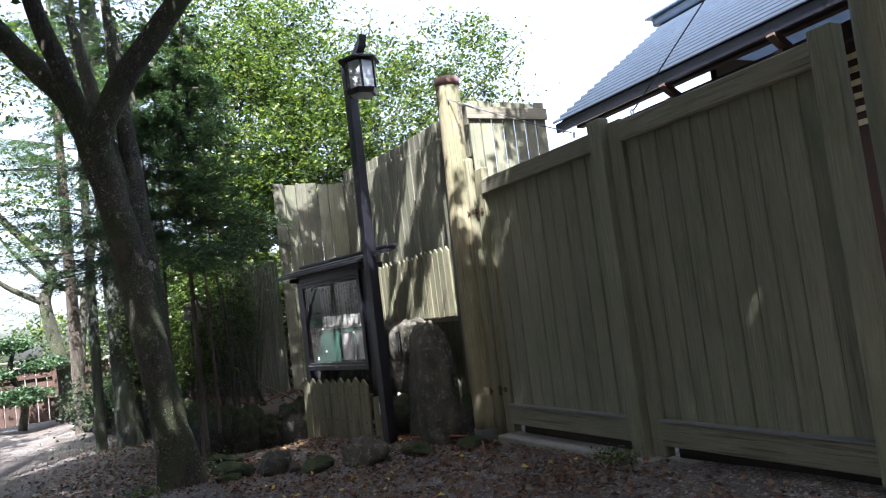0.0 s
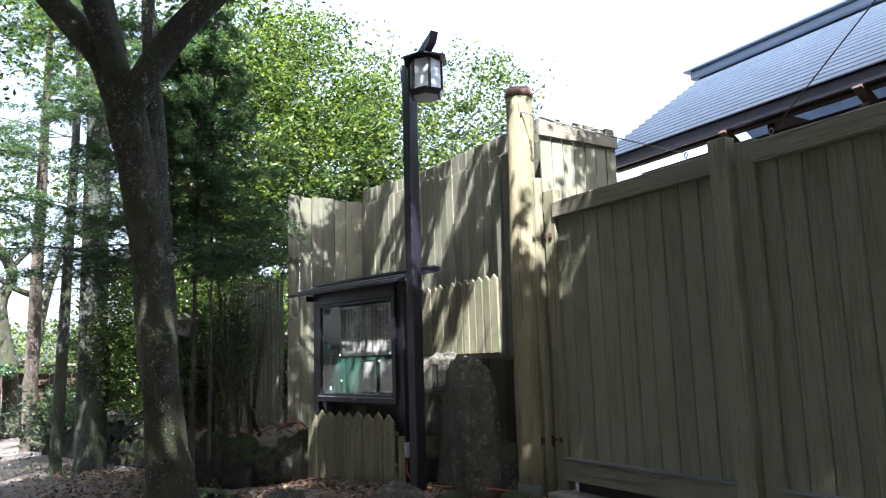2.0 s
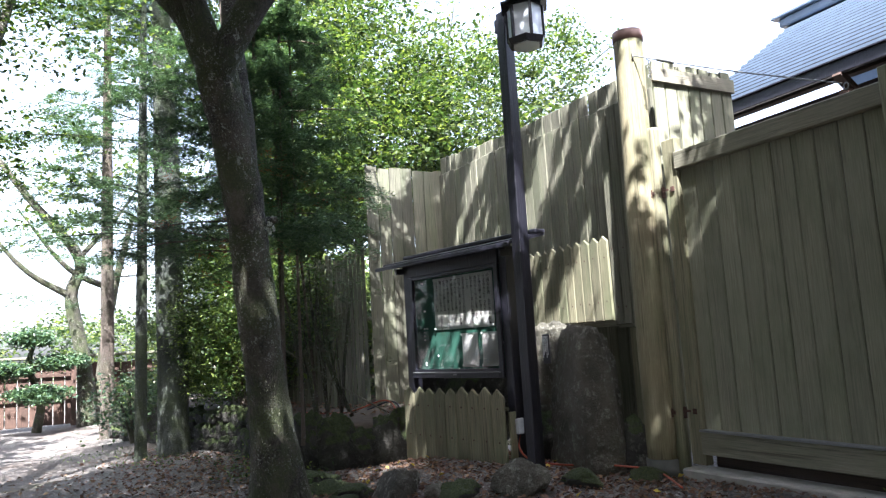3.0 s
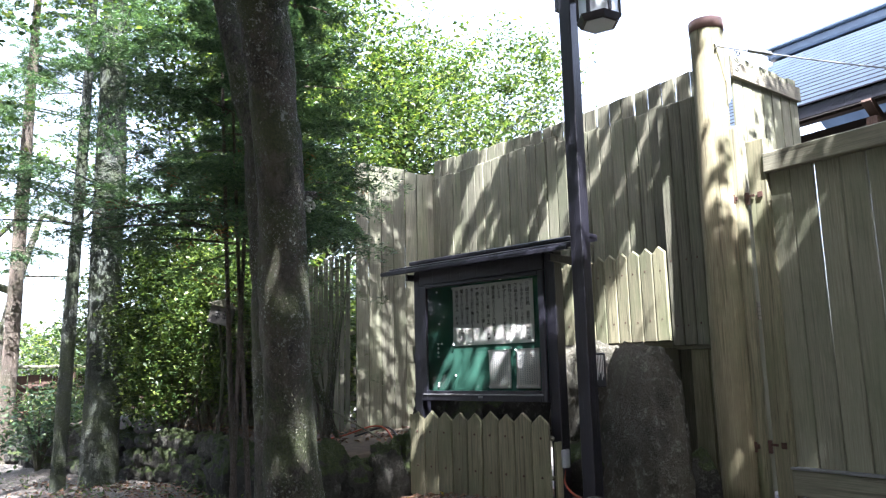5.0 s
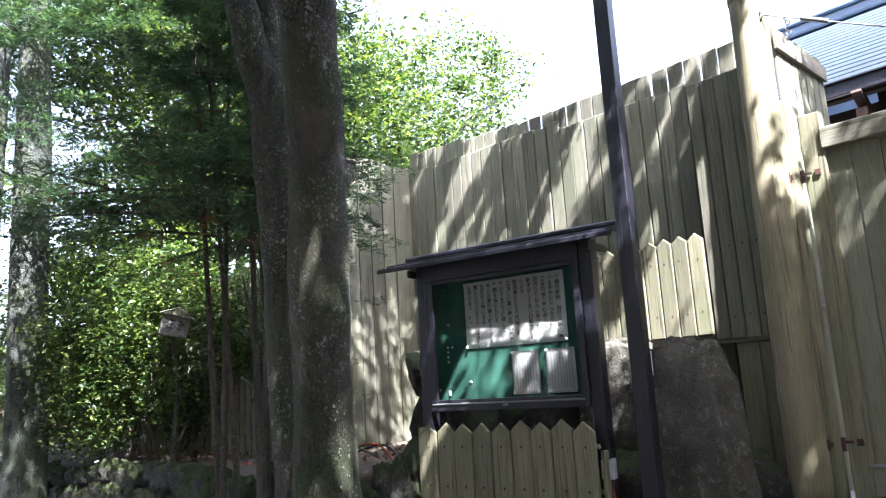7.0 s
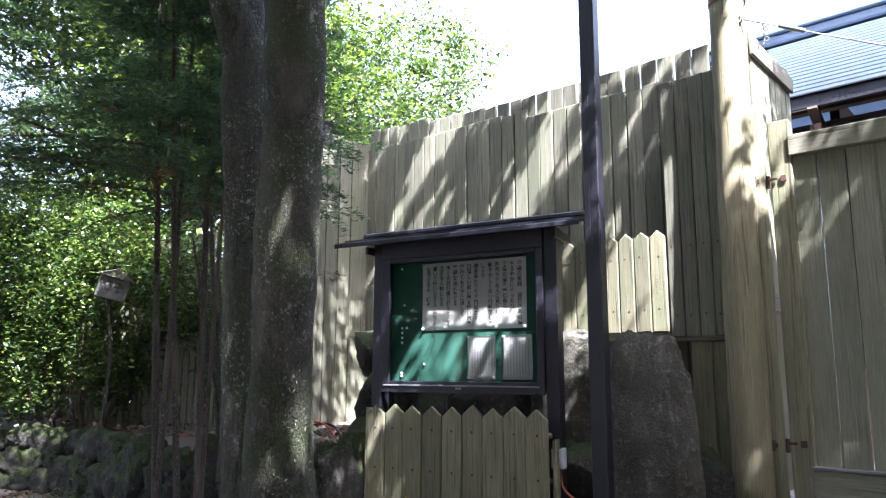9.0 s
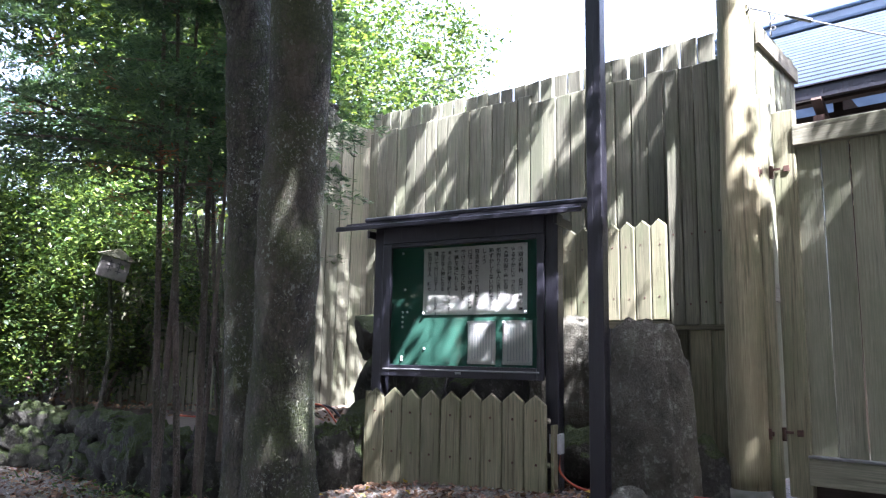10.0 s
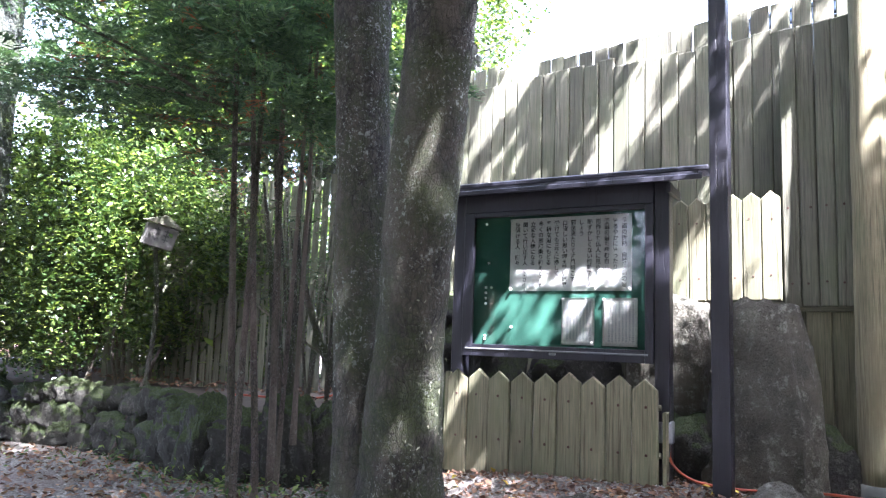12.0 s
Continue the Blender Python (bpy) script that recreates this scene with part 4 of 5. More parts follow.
def build_stones():
    squared_rock("standing_stone", "tall grey lichened standing stone beside the lantern post", (4.17, 8.20, 0.66), (0.29, 0.43, 0.72), 4, BARE, -8, 0.40, 0.10, 0.40)
    squared_rock("rock", "pale boulder in the stone pile behind the post", (4.34, 8.98, 1.0), (0.25, 0.30, 0.44), 11, BARE, 10, 0.35, 0.16)
    one_rock("rock", "dark boulder at the foot of the stone pile", (4.1, 8.75, 0.25), (0.30, 0.34, 0.32), 12, ROCK, 0.4)
    one_rock("rock", "boulder wedged between the standing stone and the log post", (4.42, 7.80, 0.2), (0.2, 0.2, 0.3), 13, ROCK, 0.4)
    one_rock("rock", "round boulder on top of the pile behind the notice board", (4.05, 11.15, 1.32), (0.34, 0.34, 0.27), 14, ROCK, 0.5)
    one_rock("rock", "dark boulder under the round one", (4.0, 10.95, 0.85), (0.30, 0.45, 0.42), 15, ROCK, 0.1)
    one_rock("rock", "mossy boulder of the pile behind the notice board", (3.95, 10.45, 0.75), (0.3, 0.35, 0.7), 16, MOSSY, 0.1)
    one_rock("rock", "mossy boulder low beside the pickets", (3.72, 10.92, 0.42), (0.32, 0.3, 0.30), 17, MOSSY, 0.1)
    one_rock("rock", "boulder of the pile behind the low pickets", (4.1, 9.75, 0.6), (0.3, 0.45, 0.55), 18, ROCK, 0.3)
    # stones edging the bed
    edge = [(3.05, 7.80, 0.25, 0.23, 0.27, 0), (2.27, 8.62, 0.24, 0.22, 0.26, 0), (3.62, 7.66, 0.24, 0.2, 0.14, 1), (3.98, 7.90, 0.12, 0.12, 0.2, 0), (4.22, 7.42, 0.2, 0.18, 0.13, 1),
            (1.92, 8.95, 0.22, 0.22, 0.15, 1), (1.86, 9.42, 0.2, 0.24, 0.13, 1), (1.98, 10.05, 0.28, 0.22, 0.15, 1), (2.62, 8.1, 0.2, 0.2, 0.15, 1), (2.5, 8.3, 0.14, 0.14, 0.11, 0), (1.75, 8.7, 0.14, 0.13, 0.09, 1)]
    for k, (x, y, a, b, h, moss) in enumerate(edge):
        one_rock("edging_stone", "moss-covered low stone edging the bed" if moss else "grey rounded stone edging the bed", (x, y, gz(x, y) + h * 0.22), (a, b, h * 0.72), 30 + k, MOSSY if moss else BARE, k * 0.7)
    # low dry-stone wall round the terrace
    w = thing("stone_wall", "low dry-stone wall of rounded mossy stones", "wall")
    rng = random.Random(5)
    pts = [Vector((x, y, 0)) for x, y in WALL]
    k = 0
    for a, b in zip(pts, pts[1:]):
        d = b - a
        L = d.length
        big = 1.75 if b.y < 12 else 1.0
        turn = math.atan2(d.y, d.x) - math.pi / 2
        if big > 1:
            s = 0.0
            while s < L:
                wd, hg = rng.uniform(0.3, 0.52), rng.uniform(0.22, 0.36)
                p = a + d * min((s + wd / 2) / L, 1)
                ob = part("stone", block_rock(bmesh.new(), (0.2, wd * 0.56, hg * 1.05), 40 + k, 0.72, 0.22, 0.1), MOSSY if k % 3 == 0 else ROCK, w, "", True)
                ob.matrix_basis = pose(p.x, p.y, 0.10 + rng.uniform(-0.04, 0.06), rng.uniform(-8, 8), rng.uniform(-6, 6), math.degrees(turn) + rng.uniform(-14, 14))
                s += wd * 0.97
                k += 1
            continue
        for course in range(3):
            s = rng.uniform(-0.15, 0.0)
            while s < L:
                wd, hg = rng.uniform(0.2, 0.5), rng.uniform(0.2, 0.32)
                p = a + d * min(max((s + wd / 2) / L, 0), 1)
                base = gz(p.x, p.y)
                z = base + (0.42 - base) * (course + 0.42) / 3 + rng.uniform(-0.05, 0.05)
                ob = part("stone", block_rock(bmesh.new(), (0.17, wd * 0.52, hg * 0.50), 100 + k, 0.5, 0.24, 0.12, 6), MOSSY if rng.random() < 0.45 else ROCK, w, "", True)
                ob.matrix_basis = pose(p.x + rng.uniform(-0.04, 0.03) + 0.05 * course, p.y, z, rng.uniform(-25, 25), rng.uniform(-8, 8), math.degrees(turn) + rng.uniform(-12, 12))
                s += wd * 0.88
                k += 1


build_stones()


# ---- trees ----
RNG = np.random.default_rng(7)


def tree(name, label, trunk_paths, bark_mat, category="tree"):
    """Trunk and limbs; each path is a list of (x, y, z, radius). Returns the thing."""
    t = thing(name, label, category)
    for k, path in enumerate(trunk_paths):
        bm = bmesh.new()
        limb(bm, path, (26 if len(path) > 6 else 16) if path[0][3] > 0.1 else 8, 18 if len(path) > 6 else 6, 0.11, k * 3.1)
        part("limb" if k else "trunk", bm, bark_mat, t, "", True)
    return t


def crown(t, me, name="crown", label=""):
    ob = new(name, me)
    ob.parent = t
    if label:
        tagged(ob, label)
    return ob


def main_tree():
    paths = [
        [(1.36, 9.22, -0.2, 0.33), (1.32, 9.18, 0.12, 0.25), (1.23, 9.07, 0.75, 0.195), (1.10, 8.90, 1.6, 0.172), (0.97, 8.72, 2.4, 0.17), (0.80, 8.52, 3.2, 0.168), (0.64, 8.36, 3.85, 0.17)],
        [(0.68, 8.40, 3.7, 0.14), (0.45, 8.5, 4.25, 0.13), (0.05, 8.72, 4.8, 0.12), (-0.5, 9.0, 5.6, 0.10), (-1.3, 9.4, 6.8, 0.05)],
        [(0.66, 8.36, 3.75, 0.12), (0.45, 8.32, 4.4, 0.10), (0.2, 8.3, 5.2, 0.09), (0.0, 8.2, 6.4, 0.05)],
        [(0.64, 8.36, 3.7, 0.14), (0.95, 8.15, 4.3, 0.125), (1.32, 7.9, 4.8, 0.115), (1.75, 7.5, 5.4, 0.09), (2.2, 6.9, 6.4, 0.05)],
        [(1.34, 9.38, -0.2, 0.27), (1.31, 9.42, 0.3, 0.19), (1.27, 9.44, 0.8, 0.155), (1.23, 9.45, 1.3, 0.148), (1.22, 9.46, 2.0, 0.15), (1.17, 9.46, 2.6, 0.155), (1.13, 9.46, 3.1, 0.15), (0.99, 9.48, 3.5, 0.12), (0.90, 9.5, 3.9, 0.11), (0.75, 9.7, 4.8, 0.09), (0.6, 10.0, 5.8, 0.05)],
        [(1.15, 9.46, 2.9, 0.13), (1.14, 9.5, 3.5, 0.125), (1.08, 9.58, 4.5, 0.10), (1.0, 9.7, 6.0, 0.05)],
        [(1.0, 8.75, 2.42, 0.10), (1.16, 8.72, 2.5, 0.05), (1.24, 8.70, 2.53, 0.02)],
    ]
    t = tree("deciduous_tree", "old lichened forked tree with mossy dark bark by the path", paths, BARK)
    # crown clumps out of view, many placed only for the shade they cast
    blobs = [(-0.8, 9.1, 7.0, 1.7, 1.6, 0.8, 85), (-0.4, 8.6, 7.7, 1.0, 1.6, 0.4, 60), (-1.0, 11.0, 7.6, 1.0, 1.0, 0.4, 45), (0.9, 7.2, 7.4, 1.6, 1.2, 0.8, 40), (1.4, 10.2, 6.6, 1.4, 1.2, 0.9, 18), (-2.2, 7.4, 6.8, 1.8, 1.8, 0.9, 70)]
    over = [(1.4, 4.0, 7.5, 0.9, 0.8, 0.4, 80), (2.1, 3.75, 7.5, 0.6, 0.6, 0.3, 55), (1.2, 4.8, 7.5, 0.4, 0.7, 0.25, 70), (4.4, 4.3, 7.4, 0.75, 0.7, 0.4, 60), (2.2, 5.9, 7.4, 0.4, 0.6, 0.4, 24), (1.2, 7.3, 7.2, 0.9, 0.7, 0.5, 44), (2.25, 8.9, 7.4, 0.75, 1.2, 0.4, 52)]
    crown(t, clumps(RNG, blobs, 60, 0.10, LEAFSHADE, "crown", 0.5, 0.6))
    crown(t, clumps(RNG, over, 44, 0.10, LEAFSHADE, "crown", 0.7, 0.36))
    # long leafy boughs over the fence, unseen and added to streak it with shade, each a thin limb clothed on both sides
    nr = np.random.default_rng(41)
    bm = bmesh.new()
    limb(bm, [(1.75, 7.5, 5.4, 0.07), (2.4, 7.0, 6.6, 0.06), (2.6, 6.2, 7.4, 0.04), (2.6, 5.3, 7.6, 0.02)], 8, 5, 0.1, 2)
    limb(bm, [(1.75, 7.5, 5.4, 0.06), (2.3, 8.0, 6.6, 0.05), (2.55, 8.9, 7.4, 0.035), (2.6, 9.9, 7.6, 0.015)], 8, 5, 0.1, 4)
    pts = []
    for k in range(46):
        y, x0, L, z = nr.uniform(5.25, 9.8), nr.uniform(2.55, 3.55), nr.uniform(0.35, 0.8), nr.uniform(7.3, 7.9)
        slant = nr.uniform(-0.3, 0.3)
        limb(bm, [(x0 - 0.3, y - slant * 0.3, z - 0.1, 0.012), (x0 + L / 2, y + slant * L / 2, z, 0.009), (x0 + L, y + slant * L, z, 0.004)], 5, 2, 0.05, k)
        n = int(330 * L)
        a = nr.random(n) * L
        pts.append(np.column_stack([x0 + a, y + slant * a + nr.normal(0, 0.058, n), z + nr.normal(0, 0.05, n)]))
    part("limb", bm, BARK, t, "", True)
    pts = np.concatenate(pts)
    n = len(pts)
    ln = nr.uniform(0.07, 0.12, n)
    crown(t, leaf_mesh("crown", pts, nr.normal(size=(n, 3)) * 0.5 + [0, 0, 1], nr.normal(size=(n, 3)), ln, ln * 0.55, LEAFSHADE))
    # tiny pale fern leaves rooted in the bark
    rows, rad = smooth_path(paths[0], 18)
    rows, rad = np.array(rows), np.array(rad)
    k = nr.integers(14, len(rows), 620)
    ang = nr.normal(-2.0, 0.55, 620)
    out = np.column_stack([np.cos(ang), np.sin(ang), np.zeros(620)])
    keep = np.array([noise.noise(Vector((math.cos(a_) * 1.5, math.sin(a_) * 1.5, rows[i][2] * 1.8))) > -0.05 for i, a_ in zip(k, ang)])
    c = (rows[k] + out * (rad[k][:, None] + 0.004) + np.column_stack([np.zeros((620, 2)), nr.uniform(-0.04, 0.04, 620)]))[keep]
    out, n = out[keep], int(keep.sum())
    ln = nr.uniform(0.014, 0.03, n)
    ferns = crown(t, leaf_mesh("bark_fern", c, out + nr.normal(size=(n, 3)) * 0.35, nr.normal(size=(n, 3)) * 0.5 + [0, 0, -1], ln, ln * 0.3, LEAFPALE), "bark_fern", "small pale leaves growing on the bark")
    tagged(ferns, kind="stuff")
    bm = bmesh.new()
    rng = random.Random(3)
    for k in range(26):
        a = rng.uniform(0, 6.28)
        rock(bm, (1.145 + 0.05 * math.cos(a) * rng.random(), 8.63, 2.43 + 0.06 * math.sin(a) * rng.random()), (0.014, 0.014, 0.014), k, 1)
    part("lichen", bm, LICHEN, t, "pale grey lichen rosette")


def conifer(name, label, base, height, r0, crown_from, reach, n, bark_mat, lean=(0, 0), per=60, leaf=0.13, mat=None, seed=1):
    rng = random.Random(seed)
    nrng = np.random.default_rng(seed)
    x, y, z = base
    path = [(x, y, z - 0.2, r0 * 1.7), (x, y, z + 0.25, r0 * 1.15), (x + lean[0] * 0.3, y + lean[1] * 0.3, z + height * 0.3, r0 * 0.95),
            (x + lean[0] * 0.7, y + lean[1] * 0.7, z + height * 0.7, r0 * 0.6), (x + lean[0], y + lean[1], z + height, 0.02)]
    paths, twigs = [path], []
    for k in range(n):
        h = crown_from + (height - crown_from) * rng.random() ** 0.9
        f = h / height
        a = rng.uniform(0, 6.283)
        L = reach * (1.05 - 0.75 * max(0, (h - crown_from) / max(height - crown_from, 0.1))) * rng.uniform(0.6, 1.15)
        s = Vector((x + lean[0] * f, y + lean[1] * f, z + h))
        e = s + Vector((math.cos(a) * L, math.sin(a) * L, rng.uniform(-0.15, 0.25) * L))
        if k % 3 == 0:
            paths.append([(*s, max(0.012, r0 * 0.12)), (*((s + e) / 2 + Vector((0, 0, 0.04))), 0.012), (*e, 0.004)])
        m = 7
        for j in range(m):
            p = s.lerp(e, 0.25 + 0.75 * j / (m - 1))
            d = (e - s).normalized()
            side = Vector((-d.y, d.x, 0)) * (1 if j % 2 else -1)
            q = p + (d * 0.75 + side * rng.uniform(0.3, 0.9)) * L * rng.uniform(0.22, 0.42) + Vector((0, 0, rng.uniform(-0.12, 0.06)))
            twigs.append((tuple(p), tuple(q)))
    t = tree(name, label, paths, bark_mat)
    crown(t, sprays(nrng, "crown", twigs, per, leaf, mat or LEAFDARK))
    return t


def young_cypresses():
    rng = random.Random(11)
    spots = [(1.48, 10.88, 4.8), (1.62, 10.84, 4.4), (1.56, 11.05, 5.2), (1.86, 10.90, 4.5), (1.95, 11.1, 5.0), (2.15, 11.1, 4.9), (2.6, 11.9, 4.6)]
    for k, (x, y, h) in enumerate(spots):
        conifer("young_cypress", "slender dark young cypress with feathery sprays", (x, y, gz(x, y) if x < 2 else 0.4), h + 1.0, rng.uniform(0.018, 0.03), 2.6, rng.uniform(1.1, 1.6), 24, BARKRED, (rng.uniform(-0.35, 0.25), rng.uniform(-0.1, 0.6)), 130, 0.06, seed=20 + k)


def hedge():
    h = thing("hedge", "sunlit glossy green hedge shrub above the stone wall", "shrub")
    rng = random.Random(4)
    bm = bmesh.new()
    for k in range(18):
        x, y = rng.uniform(2.3, 3.2), rng.uniform(14.3, 17.6)
        limb(bm, [(x, y, 0.3, 0.022), (x + rng.uniform(-0.2, 0.2), y, 1.0, 0.016), (x + rng.uniform(-0.4, 0.4), y + rng.uniform(-0.4, 0.4), 2.0, 0.006)], 5, 3, 0.05, k)
    part("branchwork", bm, BARKRED, h, "", True)
    blobs = [(2.75, 14.5, 1.95, 0.6, 0.75, 1.3, 220), (3.1, 13.6, 2.1, 0.4, 0.5, 0.6, 70), (2.1, 15.6, 2.1, 0.9, 0.9, 1.6, 290), (1.9, 16.9, 2.1, 1.0, 1.0, 1.6, 260), (2.8, 16.2, 2.4, 0.8, 0.8, 1.2, 160)]
    crown(h, clumps(RNG, blobs, 60, 0.065, LEAFHEDGE, "leaves", 0.9, 0.28, 0.55), "leaves")


def broadleaf(name, label, base, height, r0, blobs, mat, leaf=0.12, per=55, spread=0.6, seed=1, limbs=7):
    rng = random.Random(seed)
    x, y, z = base
    path = [(x, y, z - 0.2, r0 * 1.5), (x, y, z + 0.4, r0), (x + rng.uniform(-0.3, 0.3), y + rng.uniform(-0.3, 0.3), z + height * 0.4, r0 * 0.85), (x + rng.uniform(-0.6, 0.6), y + rng.uniform(-0.6, 0.6), z + height * 0.85, r0 * 0.3)]
    paths = [path]
    for k, b in enumerate(blobs):
        for j in range(5):
            s = Vector(path[2][:3]) + Vector((0, 0, rng.uniform(-0.3, 0.25) * height * 0.3))
            e = Vector(b[:3]) + Vector((rng.uniform(-0.8, 0.8) * b[3], rng.uniform(-0.8, 0.8) * b[4], rng.uniform(-0.3, 0.6) * b[5]))
            mid = s.lerp(e, 0.5) + Vector((0, 0, 0.3))
            paths.append([(*s, r0 * 0.45), (*mid, r0 * 0.25), (*e, 0.01)])
    t = tree(name, label, paths, BARKGREY if mat is LEAFLIGHT else BARK)
    crown(t, clumps(np.random.default_rng(seed), blobs, per, leaf, mat, "crown", 0.45, spread, 0.35))
    return t


main_tree()
conifer("cedar_tree", "tall cedar with a pale grey-green smooth trunk", (1.31, 15.75, gz(1.3, 15.7)), 14.0, 0.235, 3.7, 2.6, 95, BARKGREY, (-0.2, 0.3), 110, 0.085, seed=2)
conifer("cedar_tree", "slim grey cedar trunk beside the tall cedar", (0.78, 15.8, gz(0.8, 15.8)), 12.0, 0.09, 3.6, 2.2, 72, BARKGREY, (0.15, 0.2), 100, 0.085, seed=3)
conifer("cedar_tree", "slim brown cedar in the sunlit clearing", (0.55, 20.5, -0.3), 13.0, 0.14, 2.8, 1.9, 60, BARKRED, (0, 0), 90, 0.1, seed=4)
young_cypresses()
hedge()
broadleaf("maple_tree", "bright green maple behind the board fence", (7.0, 17.0, 0.2), 8.0, 0.16,
          [(7.6, 16.2, 6.2, 3.0, 2.2, 1.9, 180), (5.6, 15.4, 5.2, 2.2, 1.8, 1.5, 130), (10.0, 16.3, 7.4, 2.3, 2.0, 2.0, 120), (6.0, 17.5, 8.0, 2.6, 2.2, 1.8, 160)], LEAFLIGHT, 0.11, 68, 0.6, 5)
broadleaf("maple_tree", "light green tree rising above the corner of the fence", (4.4, 18.5, 0.2), 8.0, 0.15,
          [(4.2, 16.6, 6.6, 2.4, 1.8, 1.9, 190), (2.9, 17.5, 7.5, 1.9, 2.0, 1.9, 90), (4.8, 19.0, 9.0, 2.6, 2.4, 2.0, 160), (3.6, 15.5, 4.6, 1.5, 1.2, 1.2, 90)], LEAFLIGHT, 0.11, 68, 0.6, 6)
# dark leaves added as the shaded interior below the maple crowns
broadleaf("maple_shade_mass", "dark leaf mass added for the shaded inside of the maples behind the fence corner", (5.2, 18.2, 0.2), 5.5, 0.1,
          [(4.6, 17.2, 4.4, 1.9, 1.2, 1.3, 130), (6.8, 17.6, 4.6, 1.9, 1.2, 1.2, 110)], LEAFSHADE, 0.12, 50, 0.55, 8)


# ---- shade overhead and woods beyond ----
def shade_trees():
    """Unseen broad crowns over the path; they throw the dapple on fence, gate and gravel."""
    spots = [
        ((-4.2, -3.0, 0.1), [(2.2, -0.6, 7.6, 2.7, 2.2, 0.9, 330), (-1.4, -1.2, 7.6, 2.6, 2.4, 1.0, 190), (0.3, 1.6, 7.8, 1.2, 1.2, 0.6, 90), (2.4, 2.15, 7.6, 2.1, 1.3, 0.8, 175), (4.2, 0.6, 8.4, 2.0, 2.2, 0.8, 170)]),
        ((-5.2, 3.6, -0.1), [(-1.1, 3.2, 7.8, 2.2, 2.0, 1.0, 170), (-0.3, 6.4, 7.6, 1.3, 1.5, 0.9, 95), (-3.5, 5.2, 7.0, 2.4, 2.4, 1.4, 150), (-2.1, 8.6, 7.7, 1.7, 2.2, 0.6, 75)]),
        ((-7.0, 8.0, -0.2), [(-4.7, 8.6, 7.4, 2.0, 2.0, 1.4, 110)]),
    ]
    for k, (base, blobs) in enumerate(spots):
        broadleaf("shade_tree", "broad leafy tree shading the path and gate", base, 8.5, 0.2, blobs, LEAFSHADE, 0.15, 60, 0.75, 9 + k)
    r = random.Random(31)
    # unseen ring of trees, added to hold back sky light from the sides
    for k in range(13):
        a = math.radians(120 + k * 16)
        x, y = 1.0 + 13.5 * math.cos(a) + r.uniform(-1, 1), 5.0 + 13.5 * math.sin(a) + r.uniform(-1, 1)
        h = r.uniform(9.5, 12)
        broadleaf("woodland_tree", "unseen dense dark-green tree added around the path to block sky light", (x, y, 0), h, 0.2,
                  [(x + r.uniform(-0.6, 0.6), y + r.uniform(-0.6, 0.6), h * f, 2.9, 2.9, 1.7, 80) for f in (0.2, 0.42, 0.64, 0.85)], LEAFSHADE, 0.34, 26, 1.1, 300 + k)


shade_trees()


